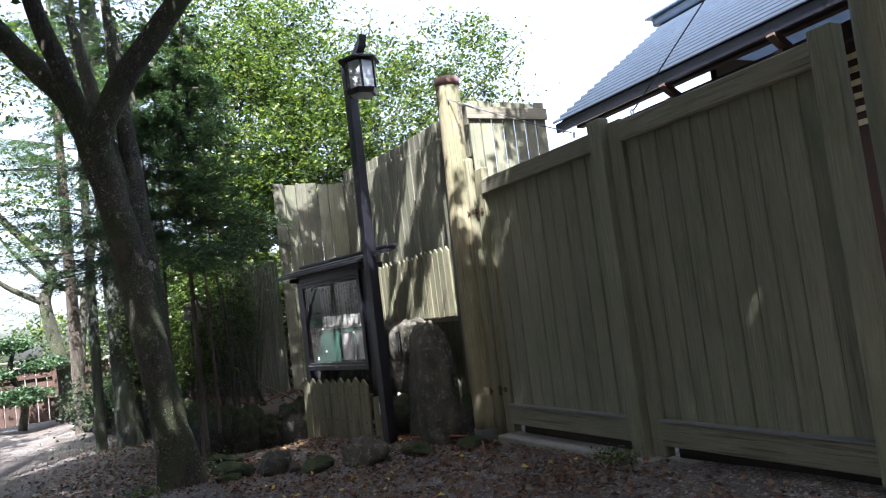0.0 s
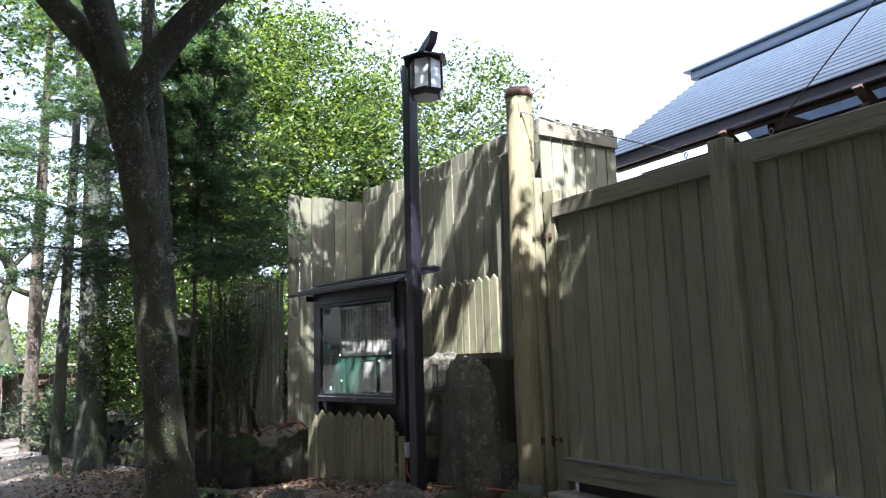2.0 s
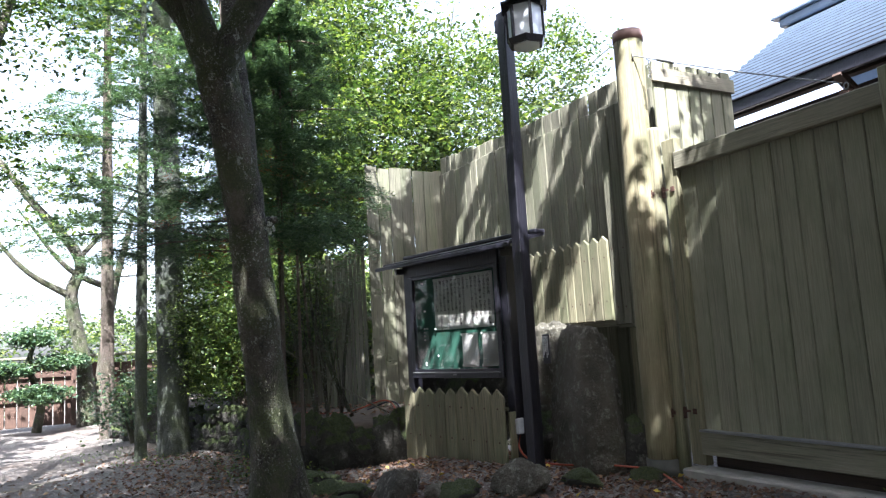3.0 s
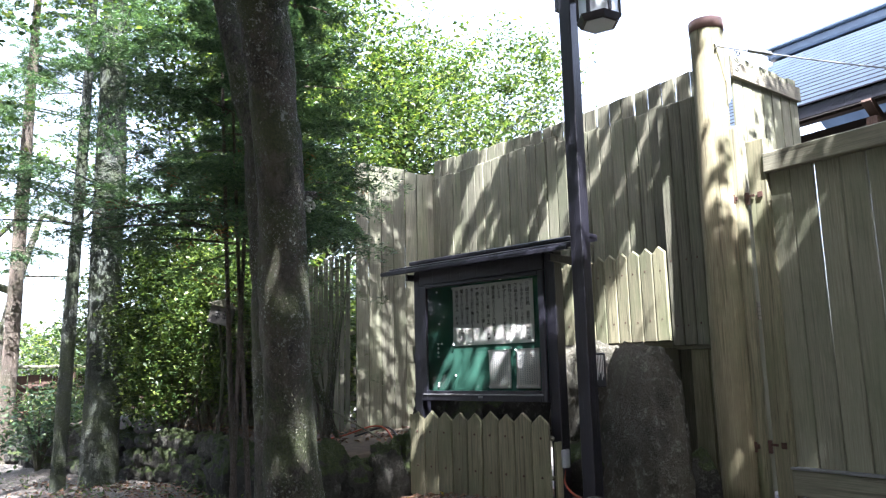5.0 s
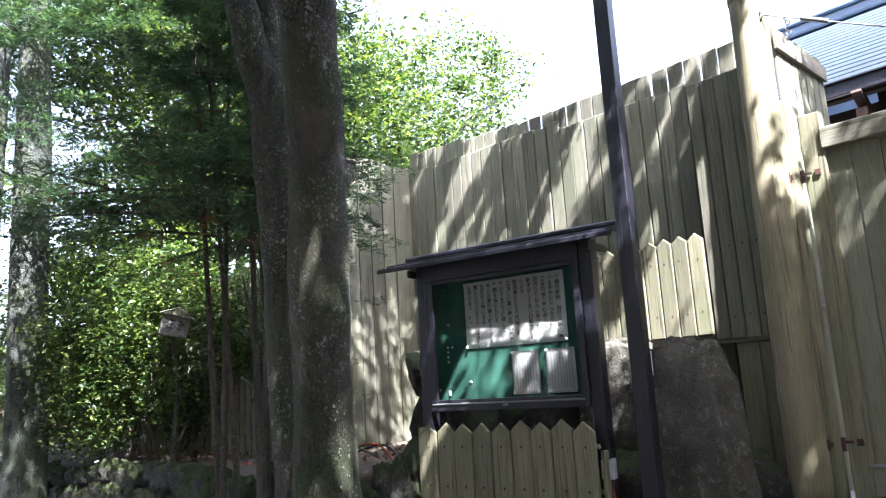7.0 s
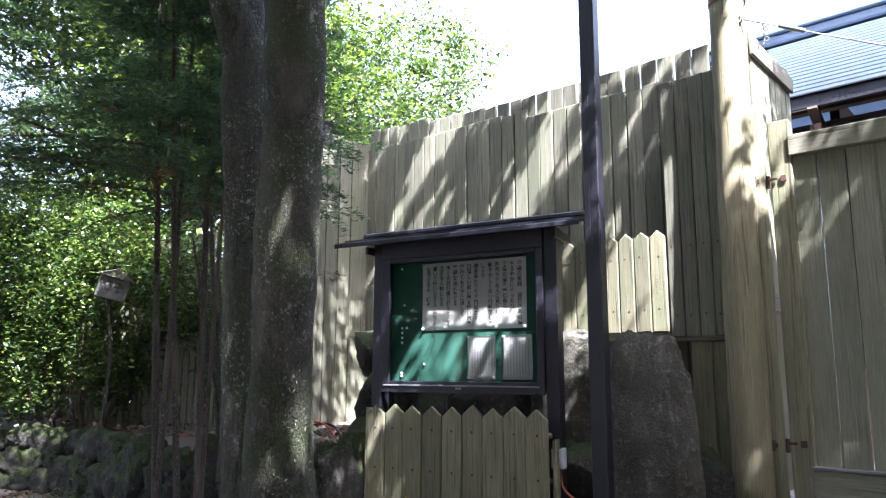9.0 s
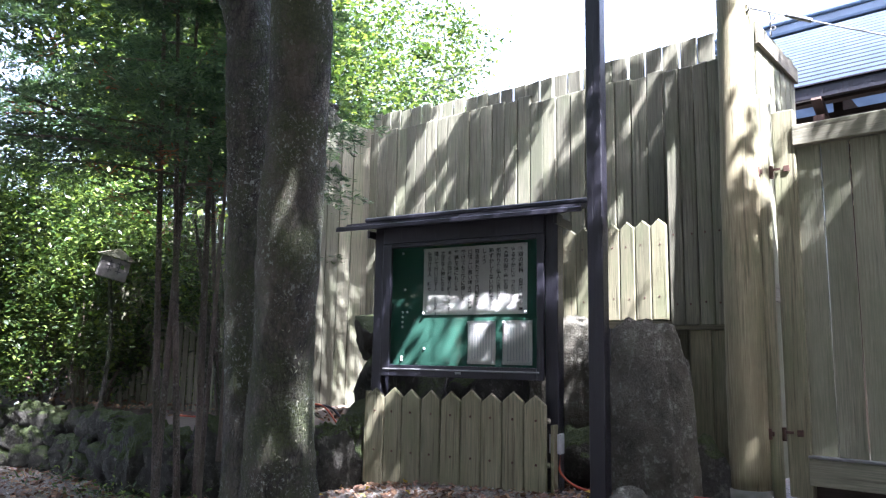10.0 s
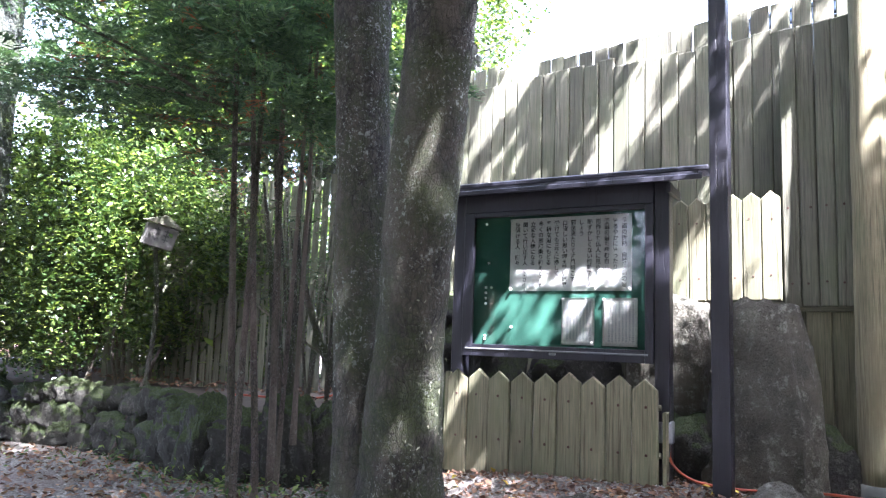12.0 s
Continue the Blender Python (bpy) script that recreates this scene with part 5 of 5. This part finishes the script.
def clearing():
    """What shows past the trees: a boarded fence with an opening, a clipped pine, sunlit trees."""
    f = thing("board_fence", "red-brown board fence with a shingled cap across the clearing", "fence")
    for x0, x1 in ((-2.6, 7.5), (-9.5, -4.15)):
        board_row(f, "plank", (x1, 26.2), (x0, 26.2), 0.3, 0.025, 0.03, -0.35, 1.35, REDBROWN, jag=0.02, seed=int(x1 * 3 + 40))
        part("rail", boxed(x0, x1, 26.12, 26.17, 0.35, 0.47), REDBROWN, f)
        part("rail", boxed(x0, x1, 26.12, 26.17, 1.0, 1.1), REDBROWN, f)
    for x in (-9.5, -7.0, -4.15, -2.6, 0.0, 2.6, 5.2):
        part("post", boxed(x - 0.07, x + 0.07, 26.0, 26.11, -0.4, 1.5), REDBROWN, f)
    part("cap", boxed(-9.8, 7.8, 25.95, 26.45, 1.52, 1.60, bevel=0.02), FENCE, f, "pale shingled cap")
    w = thing("plank_fence", "weathered roofed plank fence ending beside the path", "fence")
    gzl = gz(-2.1, 11.9)
    board_row(w, "plank", (-2.16, 11.9), (-5.0, 12.3), 0.25, 0.006, 0.03, gzl, 2.42, FENCE, seed=51)
    part("end_post", boxed(-2.15, -1.97, 11.86, 12.02, gzl - 0.1, 2.5, bevel=0.01), FENCE, w)
    bm = bmesh.new()
    v = [bm.verts.new(q) for q in ((-1.75, 11.6, 2.52), (-1.75, 11.95, 2.68), (-1.75, 12.3, 2.52), (-5.1, 12.0, 2.52), (-5.1, 12.35, 2.68), (-5.1, 12.7, 2.52))]
    for q in ((0, 1, 4, 3), (1, 2, 5, 4), (0, 2, 1), (3, 4, 5), (0, 3, 5, 2)):
        bm.faces.new([v[i] for i in q])
    bmesh.ops.recalc_face_normals(bm, faces=bm.faces)
    part("roof", bm, BLACK, w, "dark gabled cap")
    bm = bmesh.new()
    limb(bm, [(-1.95, 11.9, 0.75, 0.05), (-1.75, 11.75, 0.2, 0.055), (-1.6, 11.65, gzl - 0.05, 0.06)], 6, 3, 0.03)
    part("brace", bm, FENCE, w)
    w.matrix_basis = pose(-0.3, 0, 0)
    for k, (x, y, s) in enumerate(((-2.35, 11.3, 0.3), (-2.0, 11.25, 0.22), (-1.7, 11.4, 0.18), (-2.6, 10.9, 0.24))):
        one_rock("edging_stone", "mossy stone at the foot of the plank fence", (x, y, gz(x, y) + s * 0.3), (s, s * 0.9, s * 0.7), 60 + k, MOSSY, k)
    # clipped pine with cloud-like pads
    t = tree("clipped_pine", "dark clipped pine with layered pads", [[(-0.9, 24.6, -0.4, 0.12), (-0.8, 24.6, 0.5, 0.1), (-1.1, 24.6, 1.3, 0.08), (-0.95, 24.6, 2.0, 0.04)]], BARK)
    crown(t, clumps(RNG, [(-1.0, 24.5, 2.05, 0.55, 0.5, 0.22, 70), (-1.7, 24.4, 1.25, 0.7, 0.6, 0.2, 80), (-0.3, 24.6, 1.4, 0.65, 0.6, 0.2, 80), (-0.8, 24.2, 0.6, 0.8, 0.6, 0.22, 90)], 40, 0.10, LEAFDARK, "crown", 0.5, 0.22, 0.2))
    # leaning trees of the clearing
    for k, (x, y, pts) in enumerate(((0.3, 25.0, [(0.3, 25.0, -0.4, 0.26), (0.25, 25, 1.2, 0.2), (-0.1, 25, 3.2, 0.17), (0.1, 25, 4.3, 0.15), (-1.2, 24.9, 6.0, 0.1), (-2.6, 24.8, 8.0, 0.04)]),
                                     (0.55, 25.2, [(0.5, 25.2, -0.4, 0.16), (0.75, 25.2, 1.6, 0.14), (1.0, 25.2, 3.4, 0.12), (1.5, 25.2, 5.5, 0.06)]))):
        t = tree("cherry_tree", "sparse leaning cherry tree in the clearing", [pts, [(*pts[2][:3], 0.1), (pts[2][0] - 1.2, y - 0.3, 4.0, 0.07), (pts[2][0] - 2.4, y - 0.4, 5.6, 0.02)], [(*pts[3][:3], 0.08), (pts[3][0] + 0.9, y, 5.4, 0.05), (pts[3][0] + 1.7, y, 6.6, 0.02)]], BARK)
        crown(t, clumps(np.random.default_rng(60 + k), [(pts[-1][0], y, 7.0, 2.2, 1.6, 1.2, 26), (pts[-1][0] + 2.2, y, 6.4, 1.8, 1.6, 0.9, 20), (pts[-1][0] - 1.6, y - 1, 5.0, 1.6, 1.4, 0.6, 12)], 36, 0.15, LEAFLIGHT, "crown", 0.3, 0.8, 0.2))
    # tree behind the roofed fence
    t = tree("deciduous_tree", "mossy tree with a forked grey trunk behind the plank fence",
             [[(-2.15, 13.2, -0.4, 0.3), (-2.1, 13.2, 1.5, 0.22), (-2.2, 13.2, 2.6, 0.2), (-2.0, 13.2, 3.6, 0.17), (-2.15, 13.2, 5.2, 0.13), (-2.4, 13.2, 7.6, 0.06)],
              [(-2.1, 13.2, 2.9, 0.14), (-1.5, 13.1, 3.8, 0.11), (-1.05, 13.0, 5.0, 0.08), (-0.6, 13.0, 6.6, 0.04)], [(-2.1, 13.2, 3.1, 0.08), (-2.8, 13.1, 3.7, 0.06), (-3.6, 13, 4.2, 0.03)]], BARK)
    crown(t, clumps(np.random.default_rng(71), [(-2.0, 13.0, 6.8, 1.8, 1.6, 1.2, 70), (-0.4, 13.4, 6.2, 1.5, 1.5, 1.0, 50), (-1.2, 14.5, 4.6, 1.4, 1.2, 0.7, 26), (-3.0, 12.6, 5.0, 1.5, 1.3, 0.9, 40)], 60, 0.08, LEAFLIGHT, "crown", 0.35, 0.7, 0.2))
    t.matrix_basis = pose(-0.35, 0, 0)
    # shrubs beside the path and beyond the opening
    for k, (x, y, r_, h, m, lab) in enumerate(((1.5, 20.5, 0.9, 0.8, LEAFHEDGE, "low green shrub at the edge of the clearing"), (0.9, 18.6, 0.7, 0.8, LEAFDARK, "dark low shrub under the cedars"),
                                               (-3.2, 30, 1.6, 1.0, LEAFLIGHT, "bright shrub seen through the fence opening"), (-5.5, 33, 2.6, 1.8, LEAFLIGHT, "bright shrub beyond the fence"), (3.2, 31, 3.0, 2.2, LEAFLIGHT, "bright shrub beyond the fence"))):
        s = thing("shrub", lab, "shrub")
        bm = bmesh.new()
        for j in range(7):
            a = j * 0.9
            limb(bm, [(x, y, -0.4, 0.03), (x + 0.3 * r_ * math.cos(a), y + 0.3 * r_ * math.sin(a), h * 0.5, 0.02), (x + 0.7 * r_ * math.cos(a), y + 0.7 * r_ * math.sin(a), h, 0.006)], 5, 3, 0.05, j)
        part("branchwork", bm, BARK, s)
        crown(s, clumps(np.random.default_rng(80 + k), [(x, y, h * 0.55, r_, r_, h * 0.75, int(60 * r_))], 45, 0.09 if y < 22 else 0.16, m, "leaves", 0.8, 0.35, 0.3), "leaves")


clearing()
rng = random.Random(77)
for k in range(14):
    x, y = -14 + k * 1.9 + rng.uniform(-0.6, 0.6), rng.uniform(36, 46)
    h = rng.uniform(2.6, 4.2)
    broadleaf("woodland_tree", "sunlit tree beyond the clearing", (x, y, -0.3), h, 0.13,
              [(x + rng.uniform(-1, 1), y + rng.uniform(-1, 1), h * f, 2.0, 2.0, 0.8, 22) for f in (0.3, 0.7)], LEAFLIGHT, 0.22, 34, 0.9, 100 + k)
for k in range(3):
    x, y = 4.2 + k * 1.2 + rng.uniform(-0.5, 0.5), rng.uniform(19, 23)
    conifer("cedar_tree", "dark cedar in the wood behind the fence", (x, y, 0), rng.uniform(6, 7.5), 0.15, 1.0, 2.0, 54, BARKRED, (0, 0), 70, 0.12, seed=200 + k)
s = thing("shrub", "dark undergrowth behind the slatted fence", "shrub")
bm = bmesh.new()
for j in range(10):
    limb(bm, [(3.4 + j * 0.25, 14.2 + 0.2 * j, 0, 0.03), (3.4 + j * 0.25, 14.3 + 0.2 * j, 2.4, 0.015)], 5, 3, 0.05, j)
part("branchwork", bm, BARK, s)
crown(s, clumps(np.random.default_rng(90), [(4.2, 14.4, 1.5, 1.1, 1.5, 1.5, 240), (4.0, 16.6, 1.8, 1.5, 1.5, 1.7, 240), (3.6, 19.0, 1.8, 1.8, 1.5, 1.9, 200)], 45, 0.13, LEAFHEDGE, "leaves", 0.9, 0.4, 0.2), "leaves")


# ---- small things ----
def bird_box():
    b = thing("bird_box", "weathered white wooden nest box with lettering on a thin pole", "bird box", (2.36, 13.88, 0), -20)
    part("box", boxed(-0.16, 0.16, -0.12, 0.12, 1.93, 2.17, bevel=0.008), BOXWOOD, b)
    bm = bmesh.new()
    v = [bm.verts.new(q) for q in ((-0.21, -0.16, 2.18), (0.21, -0.16, 2.18), (0.0, -0.16, 2.29), (-0.21, 0.16, 2.18), (0.21, 0.16, 2.18), (0.0, 0.16, 2.29))]
    for q in ((0, 1, 2), (3, 5, 4), (0, 2, 5, 3), (1, 4, 5, 2), (0, 3, 4, 1)):
        bm.faces.new([v[i] for i in q])
    bmesh.ops.recalc_face_normals(bm, faces=bm.faces)
    part("roof", bm, FENCE, b)
    bm = bmesh.new()
    limb(bm, [(0, 0.02, 0.3, 0.025), (0.06, 0.02, 1.2, 0.025), (0, 0.02, 1.92, 0.022)], 6, 4, 0.1)
    part("pole", bm, BARK, b)
    for x in (-0.05, 0.05):
        bm = bmesh.new()
        for z in (2.12, 2.075, 2.03):
            box(bm, x - 0.03, x + 0.03, -0.1235, -0.1215, z - 0.008, z + 0.004)
        box(bm, x - 0.006, x + 0.006, -0.1245, -0.1225, 2.0, 2.14)
        part("lettering", bm, INK, b)
    for q in b.children:
        if not q.name.startswith("pole"):
            q.matrix_basis = pose(0, 0, 1.95, 8, 13, 0) @ pose(0, 0, -1.95)


bird_box()
bx = thing("junction_box", "small pale grey electrical box on the notice board post", "electrical box", (3.70, 8.74, 0), -79)
part("body", boxed(-0.05, 0.05, -0.05, 0.04, 0.36, 0.52, bevel=0.008), GREYBOX, bx)
part("lid", boxed(-0.045, 0.045, -0.062, -0.052, 0.365, 0.515, bevel=0.006), GREYBOX, bx)
c = thing("cable", "orange-red cable conduit lying by the notice board", "cable")
wire("conduit", [(3.70, 8.72, 0.37), (3.66, 8.68, 0.22), (3.68, 8.5, 0.12), (3.85, 8.2, 0.09), (4.05, 7.9, 0.10), (4.3, 7.62, 0.07), (4.25, 7.3, 0.06), (4.0, 6.85, 0.045)], 0.010, RED, c)
c = thing("cable", "orange-red cable conduit running over the stones to the pickets", "cable")
wire("conduit", [(2.6, 12.6, 0.46), (3.0, 11.9, 0.46), (3.35, 11.35, 0.62), (3.40, 11.05, 0.45), (3.42, 10.85, 0.2), (3.38, 10.65, 0.1)], 0.011, RED, c)
wire("conduit", [(3.2, 11.6, 0.5), (3.42, 11.2, 0.6), (3.47, 10.9, 0.3), (3.45, 10.7, 0.2)], 0.013, BLACK, c)
wire("connector", [(3.445, 11.06, 0.47), (3.452, 11.0, 0.41)], 0.017, WHITE, c)
c = thing("prop_stick", "grey prop stick leaning against the stone wall", "stick")
wire("stick", [(1.95, 13.65, gz(1.95, 13.6)), (2.35, 13.9, 0.48), (2.75, 14.15, 1.03)], 0.017, BARKRED, c)
c = thing("prop_stick", "short split stick leaning on the stone wall", "stick")
wire("stick", [(2.2, 13.62, 0.45), (2.26, 13.5, 0.15)], 0.018, RUST, c)
c = thing("stake", "thin bamboo stake leaning among the shrub stems", "stick")
wire("stake", [(2.2, 11.9, 1.35), (2.7, 11.5, 0.9), (3.25, 11.1, 0.5)], 0.012, FENCE, c)
c = thing("plaque", "small dark plaque with pale marks hung by the standing stone", "plaque", (3.88, 8.40, 0), -80)
part("board", boxed(-0.05, 0.05, -0.01, 0.01, 1.06, 1.36, bevel=0.01), BLACK, c)
for k in range(5):
    part("mark", boxed(-0.035 + k * 0.016, -0.028 + k * 0.016, -0.014, -0.011, 1.12 + 0.03 * (k % 3), 1.34, bevel=0), WHITE, c)
def brushwood():
    """Bare twiggy undergrowth between the young trees and the corner of the fence."""
    r = random.Random(12)
    for k in range(4):
        x, y = r.uniform(2.3, 3.25), r.uniform(11.4, 12.2)
        t = thing("bare_shrub", "dark bare-stemmed shrub in front of the fence corner", "shrub")
        for j in range(5):
            a, h = r.uniform(0, 6.28), r.uniform(1.0, 2.3)
            q = [(x, y, 0.38, 0.016), (x + 0.12 * math.cos(a), y + 0.1 * math.sin(a), 0.4 + h * 0.5, 0.011), (x + 0.3 * math.cos(a), y + 0.2 * math.sin(a), 0.4 + h, 0.004)]
            bm = bmesh.new()
            limb(bm, q, 5, 4, 0.1, k + j)
            part("stem", bm, BARK, t)
        n_ = np.random.default_rng(500 + k)
        tw = []
        for j in range(14):
            s = np.array([x, y, r.uniform(1.5, 2.9)]) + n_.normal(size=3) * 0.2
            tw.append((tuple(s), tuple(s + n_.normal(size=3) * np.array([0.3, 0.3, 0.12]))))
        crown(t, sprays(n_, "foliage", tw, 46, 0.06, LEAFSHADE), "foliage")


brushwood()
# dead branches among the young trees
c = thing("dead_branch", "pale broken branch caught among the stems", "branch")
bm = bmesh.new()
limb(bm, [(2.35, 11.7, 0.45, 0.035), (2.3, 11.65, 1.2, 0.03), (2.15, 11.6, 1.9, 0.02), (2.0, 11.5, 2.3, 0.008)], 7, 4, 0.2, 3)
limb(bm, [(2.9, 11.4, 0.45, 0.03), (2.7, 11.5, 1.0, 0.03), (2.5, 11.6, 1.7, 0.02), (2.45, 11.6, 2.4, 0.008)], 7, 4, 0.2, 5)
part("wood", bm, BARK, c, "", True)
c = thing("withered_spray", "rust-brown withered conifer sprays among the green", "foliage")
nr = np.random.default_rng(15)
st = np.array([1.5, 11.3, 3.1]) + nr.normal(size=(26, 3)) * np.array([0.6, 0.6, 0.35])
crown(c, sprays(nr, "spray", [(tuple(p), tuple(p + nr.normal(size=3) * 0.35)) for p in st], 40, 0.07, LEAFRUST), "spray")


def litter():
    nr = np.random.default_rng(22)

    def ground_points(n, x0, x1, y0, y1, keep):
        p = np.stack([nr.uniform(x0, x1, n), nr.uniform(y0, y1, n)], axis=1)
        k = np.array([keep(x, y) > nr.random() for x, y in p])
        return p[k]
    def dens(x, y):
        d = 0.35 + 0.65 * noise.noise(Vector((x * 0.8, y * 0.8, 9)))
        near = math.exp(-((x - 3.6) / 1.3) ** 2) * 0.9 + math.exp(-((x - 1.5) / 0.8) ** 2) * 0.5
        near += 1.2 * math.exp(-((x - 1.0) / 1.2) ** 2 - ((y - 12.0) / 2.2) ** 2)
        return max(0.06, d * 0.4 + near * 0.6)
    p = ground_points(26000, -4, 4.5, 1.5, 17, dens)
    z = np.array([gz(x, y) for x, y in p]) + 0.018
    n = len(p)
    ln = nr.uniform(0.035, 0.085, n)
    me = leaf_mesh("fallen_leaves", np.column_stack([p, z]), nr.normal(size=(n, 3)) * 0.35 + [0, 0, 1], nr.normal(size=(n, 3)), ln, ln * 0.6, LEAFDEAD, 0.25)
    tagged(new("fallen_leaves", me), "brown curled fallen leaves scattered on the gravel", "leaves", kind="stuff")
    p = ground_points(5200, 1.6, 4.5, 4.6, 10.4, lambda x, y: 0.35 + 0.65 * (noise.noise(Vector((x * 1.6, y * 1.6, 3))) > -0.1))
    n = len(p)
    z = np.array([gz(x, y) for x, y in p]) + 0.02
    ln = nr.uniform(0.03, 0.075, n)
    me = leaf_mesh("fallen_leaves", np.column_stack([p, z]), nr.normal(size=(n, 3)) * 0.45 + [0, 0, 1], nr.normal(size=(n, 3)), ln, ln * 0.55, LEAFDEAD, 0.3)
    tagged(new("fallen_leaves", me), "brown fallen leaves drifted round the edging stones", "leaves", kind="stuff")
    p = ground_points(900, 2.3, 4.6, 10.9, 17, lambda x, y: 1.0 if x > 2.4 else 0.3)
    n = len(p)
    ln = nr.uniform(0.04, 0.09, n)
    me = leaf_mesh("fallen_leaves", np.column_stack([p, np.full(n, 0.50)]), nr.normal(size=(n, 3)) * 0.4 + [0, 0, 1], nr.normal(size=(n, 3)), ln, ln * 0.6, LEAFDEAD, 0.25)
    tagged(new("fallen_leaves", me), "brown fallen leaves on the terrace", "leaves", kind="stuff")
    # loose gravel
    p = ground_points(26000, -3.2, 4.45, 1.5, 13.0, lambda x, y: 1.0)
    n = len(p)
    z = np.array([gz(x, y) for x, y in p]) + 0.008
    r = nr.uniform(0.006, 0.019, n)
    o = np.array([[1, 0, 0], [0, 1, 0], [-1, 0, 0], [0, -1, 0], [0.2, 0.1, 0.8]])
    a = nr.uniform(0, 6.28, n)
    ca, sa = np.cos(a), np.sin(a)
    v = np.stack([np.column_stack([p[:, 0] + r * (q[0] * ca - q[1] * sa) * 1.2, p[:, 1] + r * (q[0] * sa + q[1] * ca), z + r * q[2] - 0.004]) for q in o], axis=1).reshape(-1, 3)
    base = np.arange(n)[:, None] * 5
    tris = np.concatenate([base + [0, 1, 4], base + [1, 2, 4], base + [2, 3, 4], base + [3, 0, 4]], axis=1).reshape(-1).astype(np.int32)
    me = bpy.data.meshes.new("gravel")
    me.vertices.add(len(v))
    me.vertices.foreach_set("co", v.astype(np.float32).ravel())
    me.loops.add(len(tris))
    me.loops.foreach_set("vertex_index", tris)
    me.polygons.add(len(tris) // 3)
    me.polygons.foreach_set("loop_start", np.arange(0, len(tris), 3, dtype=np.int32))
    me.update(calc_edges=True)
    me.materials.append(PEBBLE)
    tagged(new("gravel", me), "loose grey and pale gravel on the path", "gravel", kind="stuff")

    # a few yellow leaves, and weeds at the feet of the trees and the wall
    p = ground_points(70, 1.8, 4.4, 5.5, 10.6, lambda x, y: 1.0)
    n = len(p)
    ln = nr.uniform(0.05, 0.085, n)
    me = leaf_mesh("yellow_leaves", np.column_stack([p, [gz(x, y) + 0.03 for x, y in p]]), nr.normal(size=(n, 3)) * 0.4 + [0, 0, 1], nr.normal(size=(n, 3)), ln, ln * 0.65, YELLOW, 0.25)
    tagged(new("yellow_leaves", me), "scattered yellow fallen leaves", "leaves", kind="stuff")
    spots = [(0.3, 17.2, 0.5), (0.9, 14.6, 0.35), (1.75, 12.2, 0.25), (1.7, 11.3, 0.22), (2.0, 13.5, 0.25), (1.9, 10.6, 0.25), (0.9, 9.0, 0.18), (1.6, 9.5, 0.16), (4.3, 5.1, 0.10), (-1.9, 11.2, 0.3)]
    c = np.concatenate([np.column_stack([nr.normal(x, r, 160), nr.normal(y, r, 160), np.full(160, gz(x, y)) + np.abs(nr.normal(0, 0.06, 160)) + 0.02]) for x, y, r in spots])
    n = len(c)
    ln = nr.uniform(0.03, 0.08, n)
    me = leaf_mesh("weeds", c, nr.normal(size=(n, 3)) * 0.7 + [0, 0, 1], nr.normal(size=(n, 3)), ln, ln * 0.4, LEAFHEDGE, 0.2)
    tagged(new("weeds", me), "small green weeds at the foot of trees and wall", "weeds", kind="stuff")


PEBBLE = leafy("pebble", (0.04, 0.037, 0.034), (0.10, 0.095, 0.09), (0.25, 0.242, 0.23), 0.0, 0.85)
YELLOW = leafy("yellow_leaf", (0.4, 0.28, 0.03), (0.5, 0.38, 0.05), (0.55, 0.45, 0.1), 0.2, 0.7)
litter()
